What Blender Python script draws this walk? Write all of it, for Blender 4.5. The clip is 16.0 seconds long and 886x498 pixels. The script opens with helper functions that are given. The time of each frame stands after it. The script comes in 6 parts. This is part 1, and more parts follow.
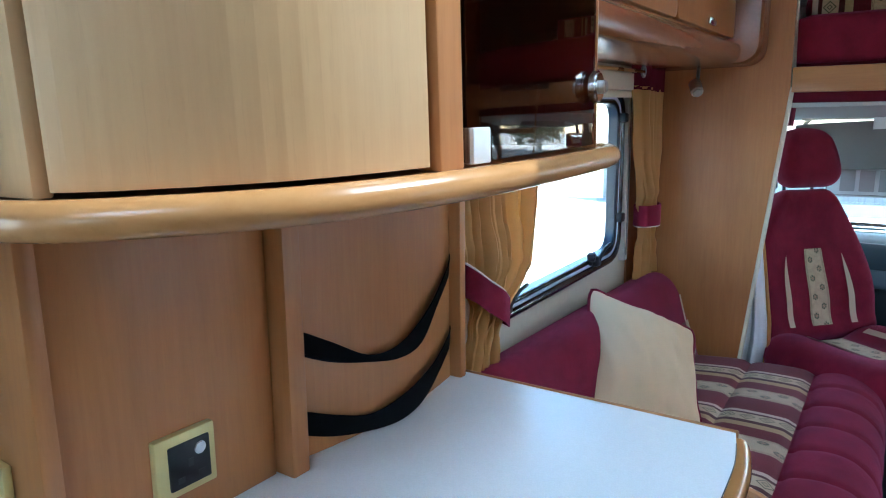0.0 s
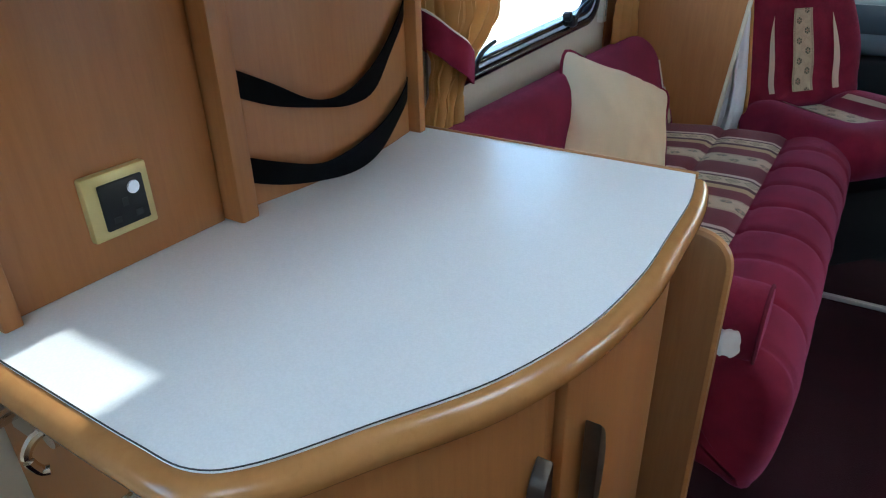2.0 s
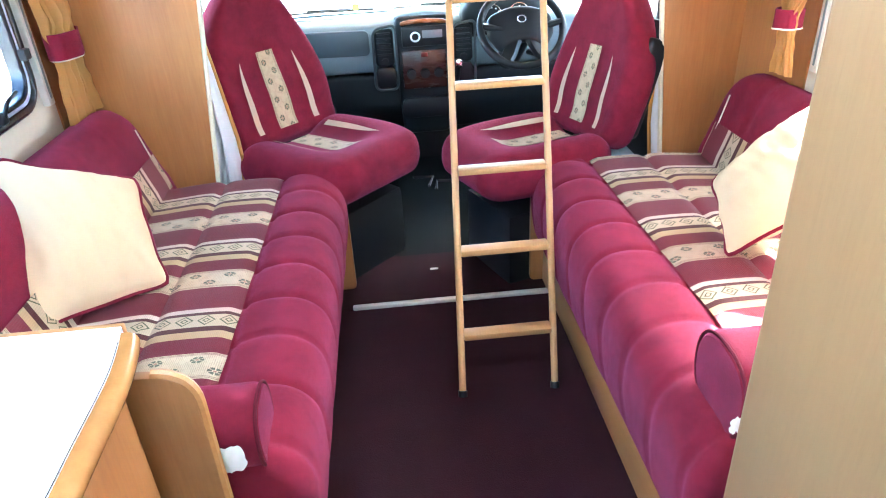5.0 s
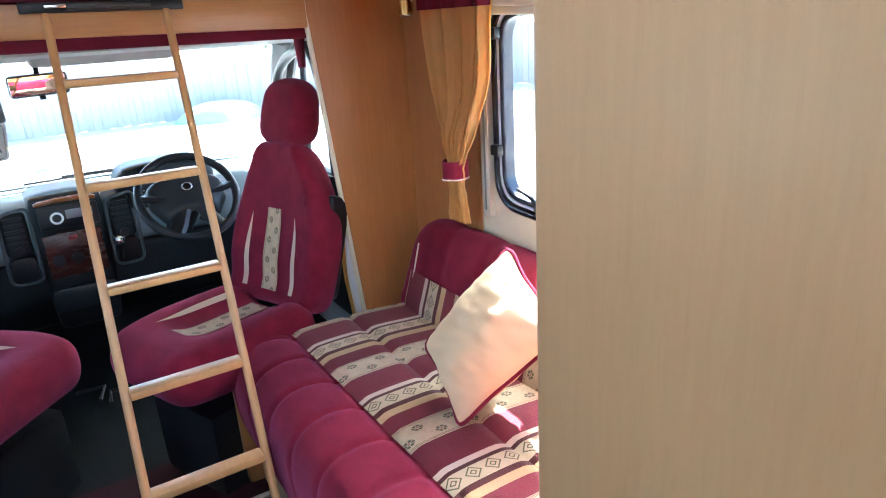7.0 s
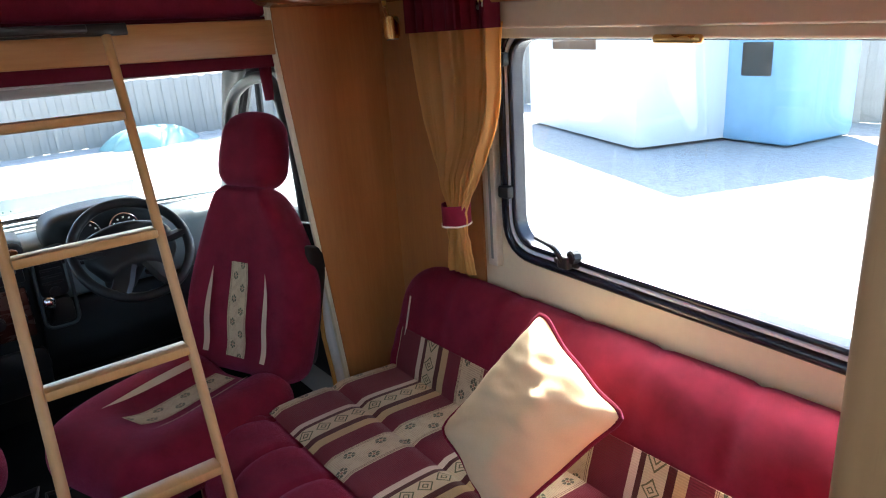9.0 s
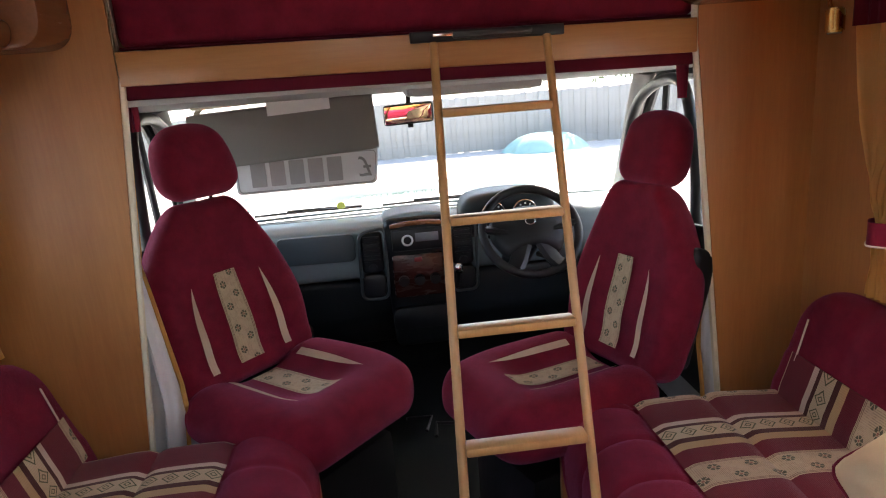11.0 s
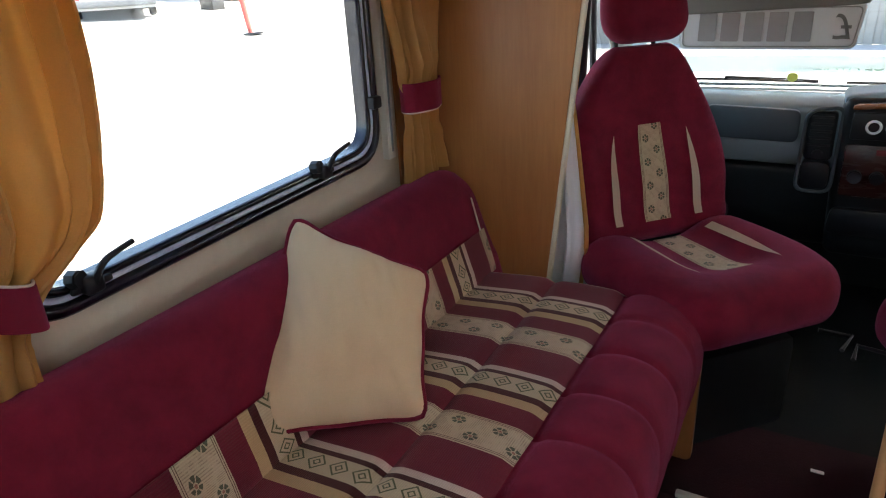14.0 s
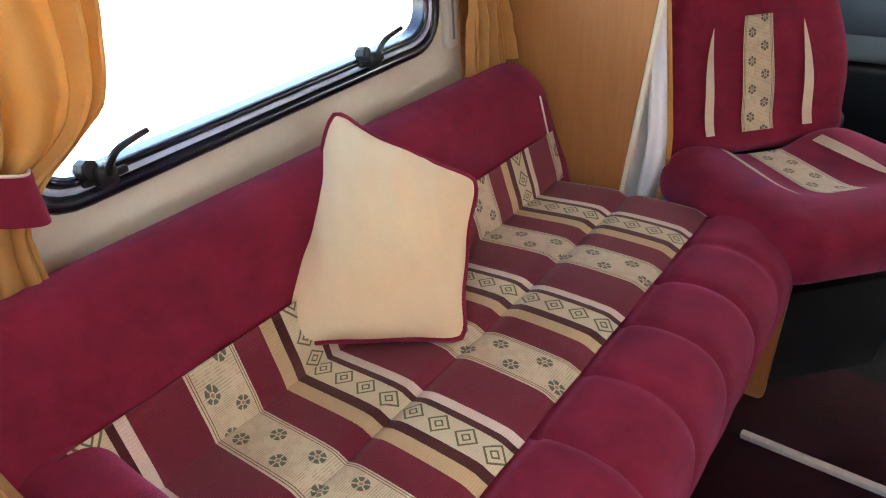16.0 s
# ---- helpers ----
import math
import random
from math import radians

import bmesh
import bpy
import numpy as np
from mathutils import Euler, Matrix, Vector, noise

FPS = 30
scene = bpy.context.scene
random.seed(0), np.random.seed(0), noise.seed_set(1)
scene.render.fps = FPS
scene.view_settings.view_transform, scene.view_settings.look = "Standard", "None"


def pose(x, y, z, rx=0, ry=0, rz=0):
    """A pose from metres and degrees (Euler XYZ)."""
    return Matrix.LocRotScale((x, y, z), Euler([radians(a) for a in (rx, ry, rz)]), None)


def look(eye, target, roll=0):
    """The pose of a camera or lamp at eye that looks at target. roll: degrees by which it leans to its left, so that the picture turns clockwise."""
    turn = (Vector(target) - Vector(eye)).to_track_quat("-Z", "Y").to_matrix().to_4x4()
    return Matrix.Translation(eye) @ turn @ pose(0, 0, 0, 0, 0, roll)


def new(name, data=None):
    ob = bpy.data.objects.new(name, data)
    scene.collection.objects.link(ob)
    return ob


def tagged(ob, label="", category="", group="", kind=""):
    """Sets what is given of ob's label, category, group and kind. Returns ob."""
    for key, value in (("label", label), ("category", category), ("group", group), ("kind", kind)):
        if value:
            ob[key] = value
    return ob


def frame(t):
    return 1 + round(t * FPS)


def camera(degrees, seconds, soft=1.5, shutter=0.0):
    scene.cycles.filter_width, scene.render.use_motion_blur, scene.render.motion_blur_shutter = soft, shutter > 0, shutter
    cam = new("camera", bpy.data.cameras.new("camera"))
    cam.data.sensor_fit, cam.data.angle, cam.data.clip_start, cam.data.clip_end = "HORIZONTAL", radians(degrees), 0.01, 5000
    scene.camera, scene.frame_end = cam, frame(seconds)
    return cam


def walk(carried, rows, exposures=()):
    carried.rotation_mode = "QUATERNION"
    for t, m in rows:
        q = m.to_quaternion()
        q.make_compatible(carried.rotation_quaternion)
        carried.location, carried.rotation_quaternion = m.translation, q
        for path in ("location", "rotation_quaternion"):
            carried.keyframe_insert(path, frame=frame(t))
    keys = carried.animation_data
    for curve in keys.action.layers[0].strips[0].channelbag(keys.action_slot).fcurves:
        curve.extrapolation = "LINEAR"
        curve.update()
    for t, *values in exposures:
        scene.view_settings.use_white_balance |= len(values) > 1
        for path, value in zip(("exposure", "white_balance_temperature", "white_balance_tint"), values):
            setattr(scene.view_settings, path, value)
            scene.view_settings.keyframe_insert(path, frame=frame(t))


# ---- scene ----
cam = camera(67.7, 16.0, 1.1)
PATH = [
    (0, (-0.304, 0.042, 1.28), (-1.415, 1.669, 0.933), -0.6),
    (0.5, (-0.309, 0.047, 1.262), (-1.411, 1.648, 0.788), -0.9),
    (1, (-0.308, 0.052, 1.239), (-1.392, 1.618, 0.628), -0.9),
    (1.5, (-0.299, 0.071, 1.204), (-1.353, 1.581, 0.424), -1.4),
    (2, (-0.284, 0.089, 1.19), (-1.25, 1.573, 0.261), -1.4),
    (2.5, (-0.245, 0.112, 1.181), (-0.922, 1.71, 0.188), -1.6),
    (3, (-0.197, 0.128, 1.178), (-0.469, 1.812, 0.134), -2.0),
    (5.5, (-0.055, 0.345, 1.371), (0.263, 2.118, 0.5), -2.8),
    (6, (-0.092, 0.401, 1.387), (0.575, 2.136, 0.649), -2.6),
    (6.5, (-0.056, 0.487, 1.384), (0.789, 2.168, 0.706), -3.0),
    (7, (0.05, 0.565, 1.384), (1.029, 2.179, 0.724), -3.5),
    (7.5, (0.073, 0.659, 1.391), (1.211, 2.17, 0.742), -3.5),
    (8, (0.072, 0.77, 1.416), (1.326, 2.18, 0.757), -3.5),
    (10.3, (0.054, 0.925, 1.373), (0.666, 2.754, 0.844), -4.5),
    (10.5, (0.029, 0.901, 1.367), (0.516, 2.771, 0.851), -4.4),
    (11, (-0.006, 0.866, 1.372), (0.154, 2.793, 0.863), -4.5),
    (11.5, (-0.039, 0.891, 1.366), (-0.251, 2.816, 0.866), -4.2),
    (12, (-0.061, 0.907, 1.364), (-0.606, 2.766, 0.866), -3.6),
    (12.5, (-0.078, 0.898, 1.36), (-0.839, 2.677, 0.856), -3.2),
    (13, (-0.076, 0.897, 1.332), (-0.949, 2.607, 0.773), -3.0),
    (13.5, (-0.076, 0.902, 1.309), (-0.973, 2.556, 0.633), -3.0),
    (14, (-0.086, 0.913, 1.283), (-1.024, 2.499, 0.506), -3.2),
    (14.5, (-0.087, 0.916, 1.256), (-1.075, 2.424, 0.391), -3.2),
    (15, (-0.095, 0.926, 1.218), (-1.159, 2.331, 0.272), -3.4),
    (15.5, (-0.097, 0.953, 1.207), (-1.175, 2.289, 0.181), -3.4),
    (16, (-0.113, 1.062, 1.232), (-1.186, 2.395, 0.196), -3.8),
]
EXPOSURES = [(0, 3.33, 4980, -6), (1.0, 3.23, 5120, -5), (2.0, 3.04, 5550, -4), (3.0, 3.08, 6500, 4), (5.5, 5.3, 5300, -4), (6.5, 4.5, 5200, 2), (7.0, 4.0, 5500, 2), (8.0, 3.3, 5800, 3), (10.3, 2.6, 6700, 10), (11.0, 3.0, 7000, 13), (12.5, 3.55, 7000, 12), (13.5, 2.78, 6800, 8), (14.5, 2.93, 6700, 6), (15.5, 3.6, 6800, 6), (16, 4.0, 6800, 6)]
walk(cam, [(t, look(eye, target, roll)) for t, eye, target, roll in PATH], EXPOSURES)

# ---- light ----
SUN_FROM = Vector((1.0, 1.0, 1.35)).normalized()
world = bpy.data.worlds.new("sky")
scene.world = world
world.use_nodes = True
sky = world.node_tree.nodes.new("ShaderNodeTexSky")
sky.sky_type, sky.sun_disc = "NISHITA", False
sky.sun_elevation = math.asin(SUN_FROM.z)
sky.sun_rotation = math.atan2(SUN_FROM.x, SUN_FROM.y)
world.node_tree.links.new(sky.outputs[0], world.node_tree.nodes["Background"].inputs[0])
world.node_tree.nodes["Background"].inputs[1].default_value = 0.14
sun = new("sun", bpy.data.lights.new("sun", "SUN"))
sun.data.energy, sun.data.angle, sun.data.color = 4.5, radians(0.6), (1.0, 0.95, 0.87)
sun.matrix_world = look((6, 6, 8), Vector((6, 6, 8)) - SUN_FROM)


# ---- materials ----
class Nodes:
    """A material's node tree, with short calls for the nodes that it needs."""

    def __init__(self, name, rough=0.6, metal=0.0, spec=0.5):
        self.mat = bpy.data.materials.new(name)
        self.mat.use_nodes = True
        self.tree = self.mat.node_tree
        self.bsdf = self.tree.nodes["Principled BSDF"]
        self.bsdf.inputs["Roughness"].default_value = rough
        self.bsdf.inputs["Metallic"].default_value = metal
        self.bsdf.inputs["Specular IOR Level"].default_value = spec

    def node(self, kind, **values):
        n = self.tree.nodes.new(kind)
        for key, value in values.items():
            if key in n.inputs:
                n.inputs[key].default_value = value
        return n

    def link(self, a, b):
        self.tree.links.new(a, b)

    def math(self, op, a, b=0.0, c=0.0):
        n = self.tree.nodes.new("ShaderNodeMath")
        n.operation = op
        for slot, v in zip(n.inputs, (a, b, c)):
            if isinstance(v, (int, float)):
                slot.default_value = v
            else:
                self.link(v, slot)
        return n.outputs[0]

    def coords(self, scale=(1, 1, 1), source="Object", turn=(0, 0, 0)):
        c, m = self.node("ShaderNodeTexCoord"), self.node("ShaderNodeMapping")
        m.inputs["Scale"].default_value = scale
        m.inputs["Rotation"].default_value = turn
        self.link(c.outputs[source], m.inputs["Vector"])
        return m.outputs[0]

    def noise(self, scale, detail=4.0, stretch=(1, 1, 1), rough=0.55, source="Object"):
        n = self.node("ShaderNodeTexNoise", Scale=scale, Detail=detail, Roughness=rough)
        self.link(self.coords(stretch, source), n.inputs["Vector"])
        return n.outputs["Fac"]

    def ramp(self, fac, stops, mode="LINEAR"):
        n = self.node("ShaderNodeValToRGB")
        n.color_ramp.interpolation = mode
        while len(n.color_ramp.elements) < len(stops):
            n.color_ramp.elements.new(1.0)
        for e, (p, c) in zip(n.color_ramp.elements, stops):
            e.position, e.color = p, (*c, 1)
        self.link(fac, n.inputs[0])
        return n.outputs[0]

    def mix(self, fac, a, b, mode="MIX"):
        n = self.tree.nodes.new("ShaderNodeMix")
        n.data_type, n.blend_type = "RGBA", mode
        for slot, v in zip((n.inputs[0], n.inputs[6], n.inputs[7]), (fac, a, b)):
            if isinstance(v, (int, float)):
                slot.default_value = v
            elif isinstance(v, tuple):
                slot.default_value = (*v, 1)
            else:
                self.link(v, slot)
        return n.outputs[2]

    def colour(self, v):
        if isinstance(v, tuple):
            self.bsdf.inputs["Base Color"].default_value = (*v, 1)
        else:
            self.link(v, self.bsdf.inputs["Base Color"])

    def bump(self, height, strength=0.3, distance=0.002):
        n = self.node("ShaderNodeBump", Strength=strength, Distance=distance)
        self.link(height, n.inputs["Height"])
        self.link(n.outputs[0], self.bsdf.inputs["Normal"])

    def roughness(self, fac, low, high):
        n = self.node("ShaderNodeMapRange")
        n.inputs["To Min"].default_value, n.inputs["To Max"].default_value = low, high
        self.link(fac, n.inputs[0])
        self.link(n.outputs[0], self.bsdf.inputs["Roughness"])


def plain(name, colour, rough=0.5, metal=0.0, vary=0.12, grain=60.0, bump=0.08, spec=0.5):
    m = Nodes(name, rough, metal, spec)
    a, b = m.noise(grain), m.noise(4.0, 3)
    dark = tuple(c * (1 - vary) for c in colour)
    light = tuple(min(1, c * (1 + vary)) for c in colour)
    m.colour(m.ramp(m.math("MULTIPLY_ADD", a, 0.5, m.math("MULTIPLY", b, 0.5)), [(0.3, dark), (0.7, light)]))
    m.roughness(b, max(0.03, rough - 0.08), min(1, rough + 0.08))
    if bump:
        m.bump(a, bump, 0.001)
    return m.mat


def wood(name, dark, light, stretch=(14, 14, 1.0), rough=0.38):
    m = Nodes(name, rough)
    fine = m.noise(9.0, 7, stretch, 0.6)
    broad = m.noise(1.7, 3, tuple(s * 0.35 for s in stretch))
    fleck = m.noise(40.0, 3, tuple(s * 0.5 for s in stretch))
    cloud = m.noise(3.2, 3)
    f = m.math("ADD", m.math("ADD", m.math("MULTIPLY", fine, 0.34), m.math("MULTIPLY", broad, 0.36)), m.math("MULTIPLY", cloud, 0.30))
    col = m.ramp(f, [(0.32, dark), (0.68, light)])
    col = m.mix(m.math("MULTIPLY", m.math("GREATER_THAN", fleck, 0.64), 0.08), col, tuple(c * 0.6 for c in dark))
    m.colour(col)
    m.roughness(fine, rough - 0.06, rough + 0.1)
    m.bump(fine, 0.06, 0.0006)
    return m.mat


def cloth(name, colour, vary=0.18, weave=900.0, bump=0.5, sheen=0.35):
    m = Nodes(name, 0.92, spec=0.2)
    a, b = m.noise(weave, 2), m.noise(7.0, 4)
    f = m.math("ADD", m.math("MULTIPLY", a, 0.45), m.math("MULTIPLY", b, 0.55))
    m.colour(m.ramp(f, [(0.3, tuple(c * (1 - vary) for c in colour)), (0.7, tuple(min(1, c * (1 + vary)) for c in colour))]))
    m.bsdf.inputs["Sheen Weight"].default_value = sheen
    m.bsdf.inputs["Sheen Roughness"].default_value = 0.5
    m.bsdf.inputs["Sheen Tint"].default_value = (*(min(1, c * 1.5 + 0.1) for c in colour), 1)
    m.bump(m.math("ADD", a, m.math("MULTIPLY", b, 0.8)), bump, 0.0012)
    return m.mat


def velour(name, colour):
    """Pile cloth: brushed patches over a fine pile; the purplish sheen paints in skylight."""
    m = Nodes(name, 0.9, spec=0.15)
    pile, patch, streak = m.noise(1100.0, 2), m.noise(16.0, 5, rough=0.65), m.noise(5.0, 3)
    f = m.math("ADD", m.math("MULTIPLY", pile, 0.30), m.math("ADD", m.math("MULTIPLY", patch, 0.45), m.math("MULTIPLY", streak, 0.25)))
    m.colour(m.ramp(f, [(0.36, tuple(c * 0.66 for c in colour)), (0.50, colour), (0.66, tuple(c * 1.35 for c in colour))]))
    m.bsdf.inputs["Sheen Weight"].default_value = 0.55
    m.bsdf.inputs["Sheen Roughness"].default_value = 0.42
    m.bsdf.inputs["Sheen Tint"].default_value = (0.48, 0.14, 0.30, 1)
    m.bump(m.math("ADD", pile, m.math("MULTIPLY", patch, 1.2)), 0.55, 0.0015)
    return m.mat


MAROON_RGB = (0.165, 0.0098, 0.026)
CREAM_RGB = (0.60, 0.47, 0.305)


def woven(name, motif):
    """Striped upholstery. UV: u metres along a stripe, v metres across the stripes, one repeat is 0.363 m.
    motif "seat": the full run of stripes; "strip": the flower band alone, centred on v = 0."""
    m = Nodes(name, 0.9, spec=0.2)
    uv = m.node("ShaderNodeUVMap")
    sep = m.node("ShaderNodeSeparateXYZ")
    m.link(uv.outputs[0], sep.inputs[0])
    u, v = sep.outputs[0], sep.outputs[1]
    weave = m.noise(700.0, 2)
    soft = m.noise(9.0, 3)
    cream, tan, brown = CREAM_RGB, (0.54, 0.37, 0.19), (0.075, 0.008, 0.009)
    olive = (0.12, 0.12, 0.055)
    pale = (0.66, 0.50, 0.40)
    green, red = (0.065, 0.085, 0.05), (0.28, 0.05, 0.04)
    if motif == "seat":
        s = m.math("FRACT", m.math("DIVIDE", v, 0.363))
        base = m.ramp(s, [(0, pale), (0.048, brown), (0.085, cream), (0.226, brown), (0.276, tan), (0.345, MAROON_RGB),
                          (0.49, cream), (0.745, MAROON_RGB)], "CONSTANT")
        vm = m.math("MULTIPLY", s, 0.363)
        vd, vf = m.math("SUBTRACT", vm, 0.0546), m.math("SUBTRACT", vm, 0.224)
    else:
        base = m.ramp(m.math("MULTIPLY", v, 0.0), [(0, cream), (1, cream)])
        vd, vf = None, v
    def within(value, low, high):
        return m.math("MULTIPLY", m.math("GREATER_THAN", value, low), m.math("LESS_THAN", value, high))
    if vd is not None:
        # concentric diamonds along the band
        du = m.math("SUBTRACT", m.math("MULTIPLY", m.math("FRACT", m.math("DIVIDE", u, 0.051)), 0.051), 0.0255)
        d = m.math("ADD", m.math("ABSOLUTE", du), m.math("ABSOLUTE", vd))
        rings = m.math("MAXIMUM", within(d, 0.0172, 0.0218), within(d, 0.0055, 0.0095))
        base = m.mix(m.math("MULTIPLY", rings, m.math("LESS_THAN", m.math("ABSOLUTE", vd), 0.031)), base, olive)
    # two staggered rows of small flowers, with fine lines along the band's edges
    for off, row in ((0.0, -0.019), (0.5, 0.019)):
        fu = m.math("SUBTRACT", m.math("MULTIPLY", m.math("FRACT", m.math("ADD", m.math("DIVIDE", u, 0.088), off)), 0.088), 0.044)
        fv = m.math("SUBTRACT", vf, row)
        fv = m.math("MULTIPLY", fv, 1.25)
        far = m.math("SQRT", m.math("ADD", m.math("MULTIPLY", fu, fu), m.math("MULTIPLY", fv, fv)))
        petals = m.math("COSINE", m.math("MULTIPLY", m.math("ARCTAN2", fv, fu), 6.0))
        ring = m.math("MULTIPLY", within(far, 0.0058, 0.0150), m.math("GREATER_THAN", petals, -0.72))
        base = m.mix(m.math("MULTIPLY", ring, 0.9), base, green)
        base = m.mix(m.math("MULTIPLY", m.math("LESS_THAN", far, 0.0035), 0.7), base, red)
    edge = m.math("ABSOLUTE", vf)
    lines = m.math("MAXIMUM", within(edge, 0.0375, 0.039), within(edge, 0.0415, 0.043))
    base = m.mix(m.math("MULTIPLY", lines, 0.8), base, brown)
    # ribs across the stripes and broken threads in the flower band
    rib = m.math("SINE", m.math("MULTIPLY", u, 2 * math.pi / 0.0042))
    thread = m.math("MULTIPLY", m.math("GREATER_THAN", rib, 0.45), m.math("GREATER_THAN", m.noise(55.0, 2), 0.5))
    flat = m.math("MULTIPLY", m.math("LESS_THAN", edge, 0.036), 0.30)
    base = m.mix(m.math("MULTIPLY", thread, flat), base, brown)
    base = m.mix(m.math("MULTIPLY_ADD", rib, 0.07, 0.07), base, (0.10, 0.05, 0.03))
    dull = m.ramp(m.math("ADD", m.math("MULTIPLY", weave, 0.6), m.math("MULTIPLY", soft, 0.4)), [(0.3, (0.72, 0.72, 0.72)), (0.7, (1, 1, 1))])
    m.colour(m.mix(1.0, base, dull, "MULTIPLY"))
    m.bsdf.inputs["Sheen Weight"].default_value = 0.2
    m.bump(m.math("MULTIPLY_ADD", rib, 0.35, weave), 0.5, 0.001)
    return m.mat


def glass(name, tint=(1, 1, 1), rough=0.0):
    m = Nodes(name, rough)
    m.colour(tint)
    m.bsdf.inputs["Transmission Weight"].default_value = 1.0
    m.bsdf.inputs["IOR"].default_value = 1.45
    return m.mat


BEECH = wood("beech_veneer", (0.315, 0.117, 0.034), (0.445, 0.195, 0.062))
BEECH_ACROSS = wood("beech_edge", (0.33, 0.145, 0.048), (0.46, 0.225, 0.078), (14, 1.0, 14), 0.32)
BEECH_X = wood("beech_rail", (0.33, 0.145, 0.048), (0.46, 0.225, 0.078), (1.0, 14, 14), 0.34)
PALE_BEECH = wood("pale_beech_veneer", (0.295, 0.176, 0.084), (0.37, 0.23, 0.115))
DOOR_BEECH = wood("pale_cabinet_veneer", (0.46, 0.29, 0.14), (0.56, 0.37, 0.19))
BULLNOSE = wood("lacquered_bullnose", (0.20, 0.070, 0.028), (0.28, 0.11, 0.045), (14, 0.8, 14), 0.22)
LADDER_WOOD = wood("ladder_beech", (0.37, 0.19, 0.070), (0.50, 0.275, 0.112), (16, 2, 2), 0.33)
MAROON = velour("maroon_upholstery", MAROON_RGB)
MAROON_DARK = cloth("maroon_valance", (0.10, 0.006, 0.018), sheen=0.1)
STRIPED = woven("striped_upholstery", "seat")
FLOWERED = woven("flowered_band", "strip")
THIN_BAND = cloth("cream_band", (0.56, 0.43, 0.32), sheen=0.1)
CREAM_CLOTH = cloth("cream_cushion_cloth", (0.68, 0.50, 0.31), 0.07, 500.0, 0.3, 0.1)
WHITE_PIPE = cloth("pale_piping", (0.72, 0.64, 0.54))
CURTAIN = cloth("gold_curtain", (0.60, 0.36, 0.13), 0.14, 400.0, 0.2, 0.2)
CURTAIN.node_tree.nodes["Principled BSDF"].inputs["Roughness"].default_value = 0.45


def let_light_through(mat, colour, share):
    """Thin cloth that also glows with the light behind it."""
    t = mat.node_tree
    thin, mixed = t.nodes.new("ShaderNodeBsdfTranslucent"), t.nodes.new("ShaderNodeMixShader")
    thin.inputs["Color"].default_value, mixed.inputs[0].default_value = (*colour, 1), share
    t.links.new(t.nodes["Principled BSDF"].outputs[0], mixed.inputs[1])
    t.links.new(thin.outputs[0], mixed.inputs[2])
    t.links.new(mixed.outputs[0], t.nodes["Material Output"].inputs["Surface"])


let_light_through(CURTAIN, (0.85, 0.50, 0.16), 0.45)
LINING = cloth("white_lining", (0.70, 0.70, 0.72), 0.06, 300.0, 0.3, 0.1)
CARPET = cloth("maroon_carpet", (0.020, 0.0024, 0.006), 0.35, 260.0, 1.0, 0.1)
WALLBOARD = plain("cream_wallboard", (0.62, 0.55, 0.43), 0.6, vary=0.05)
CEILING = plain("white_ceiling", (0.78, 0.77, 0.73), 0.7, vary=0.03)
def laminate():
    m = Nodes("white_laminate", 0.3)
    speck = m.noise(420.0, 2)
    m.colour(m.ramp(speck, [(0.35, (0.78, 0.80, 0.82)), (0.65, (0.83, 0.85, 0.87))]))
    m.bump(speck, 0.03, 0.0004)
    return m.mat


LAMINATE = laminate()
RUBBER = plain("black_rubber", (0.012, 0.012, 0.014), 0.42, vary=0.3)
BLACK = plain("black_plastic", (0.008, 0.008, 0.010), 0.42, vary=0.3, grain=300, spec=0.35)
DASH_DARK = plain("dark_grey_dash_plastic", (0.008, 0.010, 0.012), 0.5, vary=0.2, grain=500, bump=0.2, spec=0.3)
DASH_GREY = plain("grey_dash_plastic", (0.19, 0.235, 0.25), 0.55, vary=0.1, grain=500, bump=0.2)
CAB_MAT = plain("grey_cab_mat", (0.006, 0.0074, 0.0085), 0.8, vary=0.25, grain=200, bump=0.3, spec=0.1)
CAB_TRIM = plain("pale_cab_trim", (0.45, 0.46, 0.45), 0.75, vary=0.06)
BRASS = plain("brass", (0.75, 0.52, 0.20), 0.28, 1.0, vary=0.08)
GOLD_PLATE = plain("gold_socket_frame", (0.66, 0.55, 0.24), 0.35, 0.3, vary=0.06)
CHROME = plain("chrome", (0.75, 0.75, 0.76), 0.15, 1.0, vary=0.05)
STEEL = plain("dull_steel", (0.42, 0.40, 0.37), 0.35, 1.0, vary=0.08)
IVORY = plain("ivory_plastic", (0.68, 0.63, 0.50), 0.45, vary=0.04)
PALE_METAL = plain("pale_aluminium", (0.70, 0.69, 0.64), 0.35, 0.4, vary=0.05)
GLASS = glass("clear_glass")
SMOKED = glass("smoked_glass", (0.34, 0.20, 0.12))
FRAME_BLACK = plain("glossy_navy_black_rubber", (0.007, 0.009, 0.020), 0.22, vary=0.2)
FRAME_LINE = plain("pale_blue_frame_line", (0.50, 0.56, 0.70), 0.3, vary=0.05)
PAPER = plain("white_paper", (0.8, 0.8, 0.78), 0.8, vary=0.03)


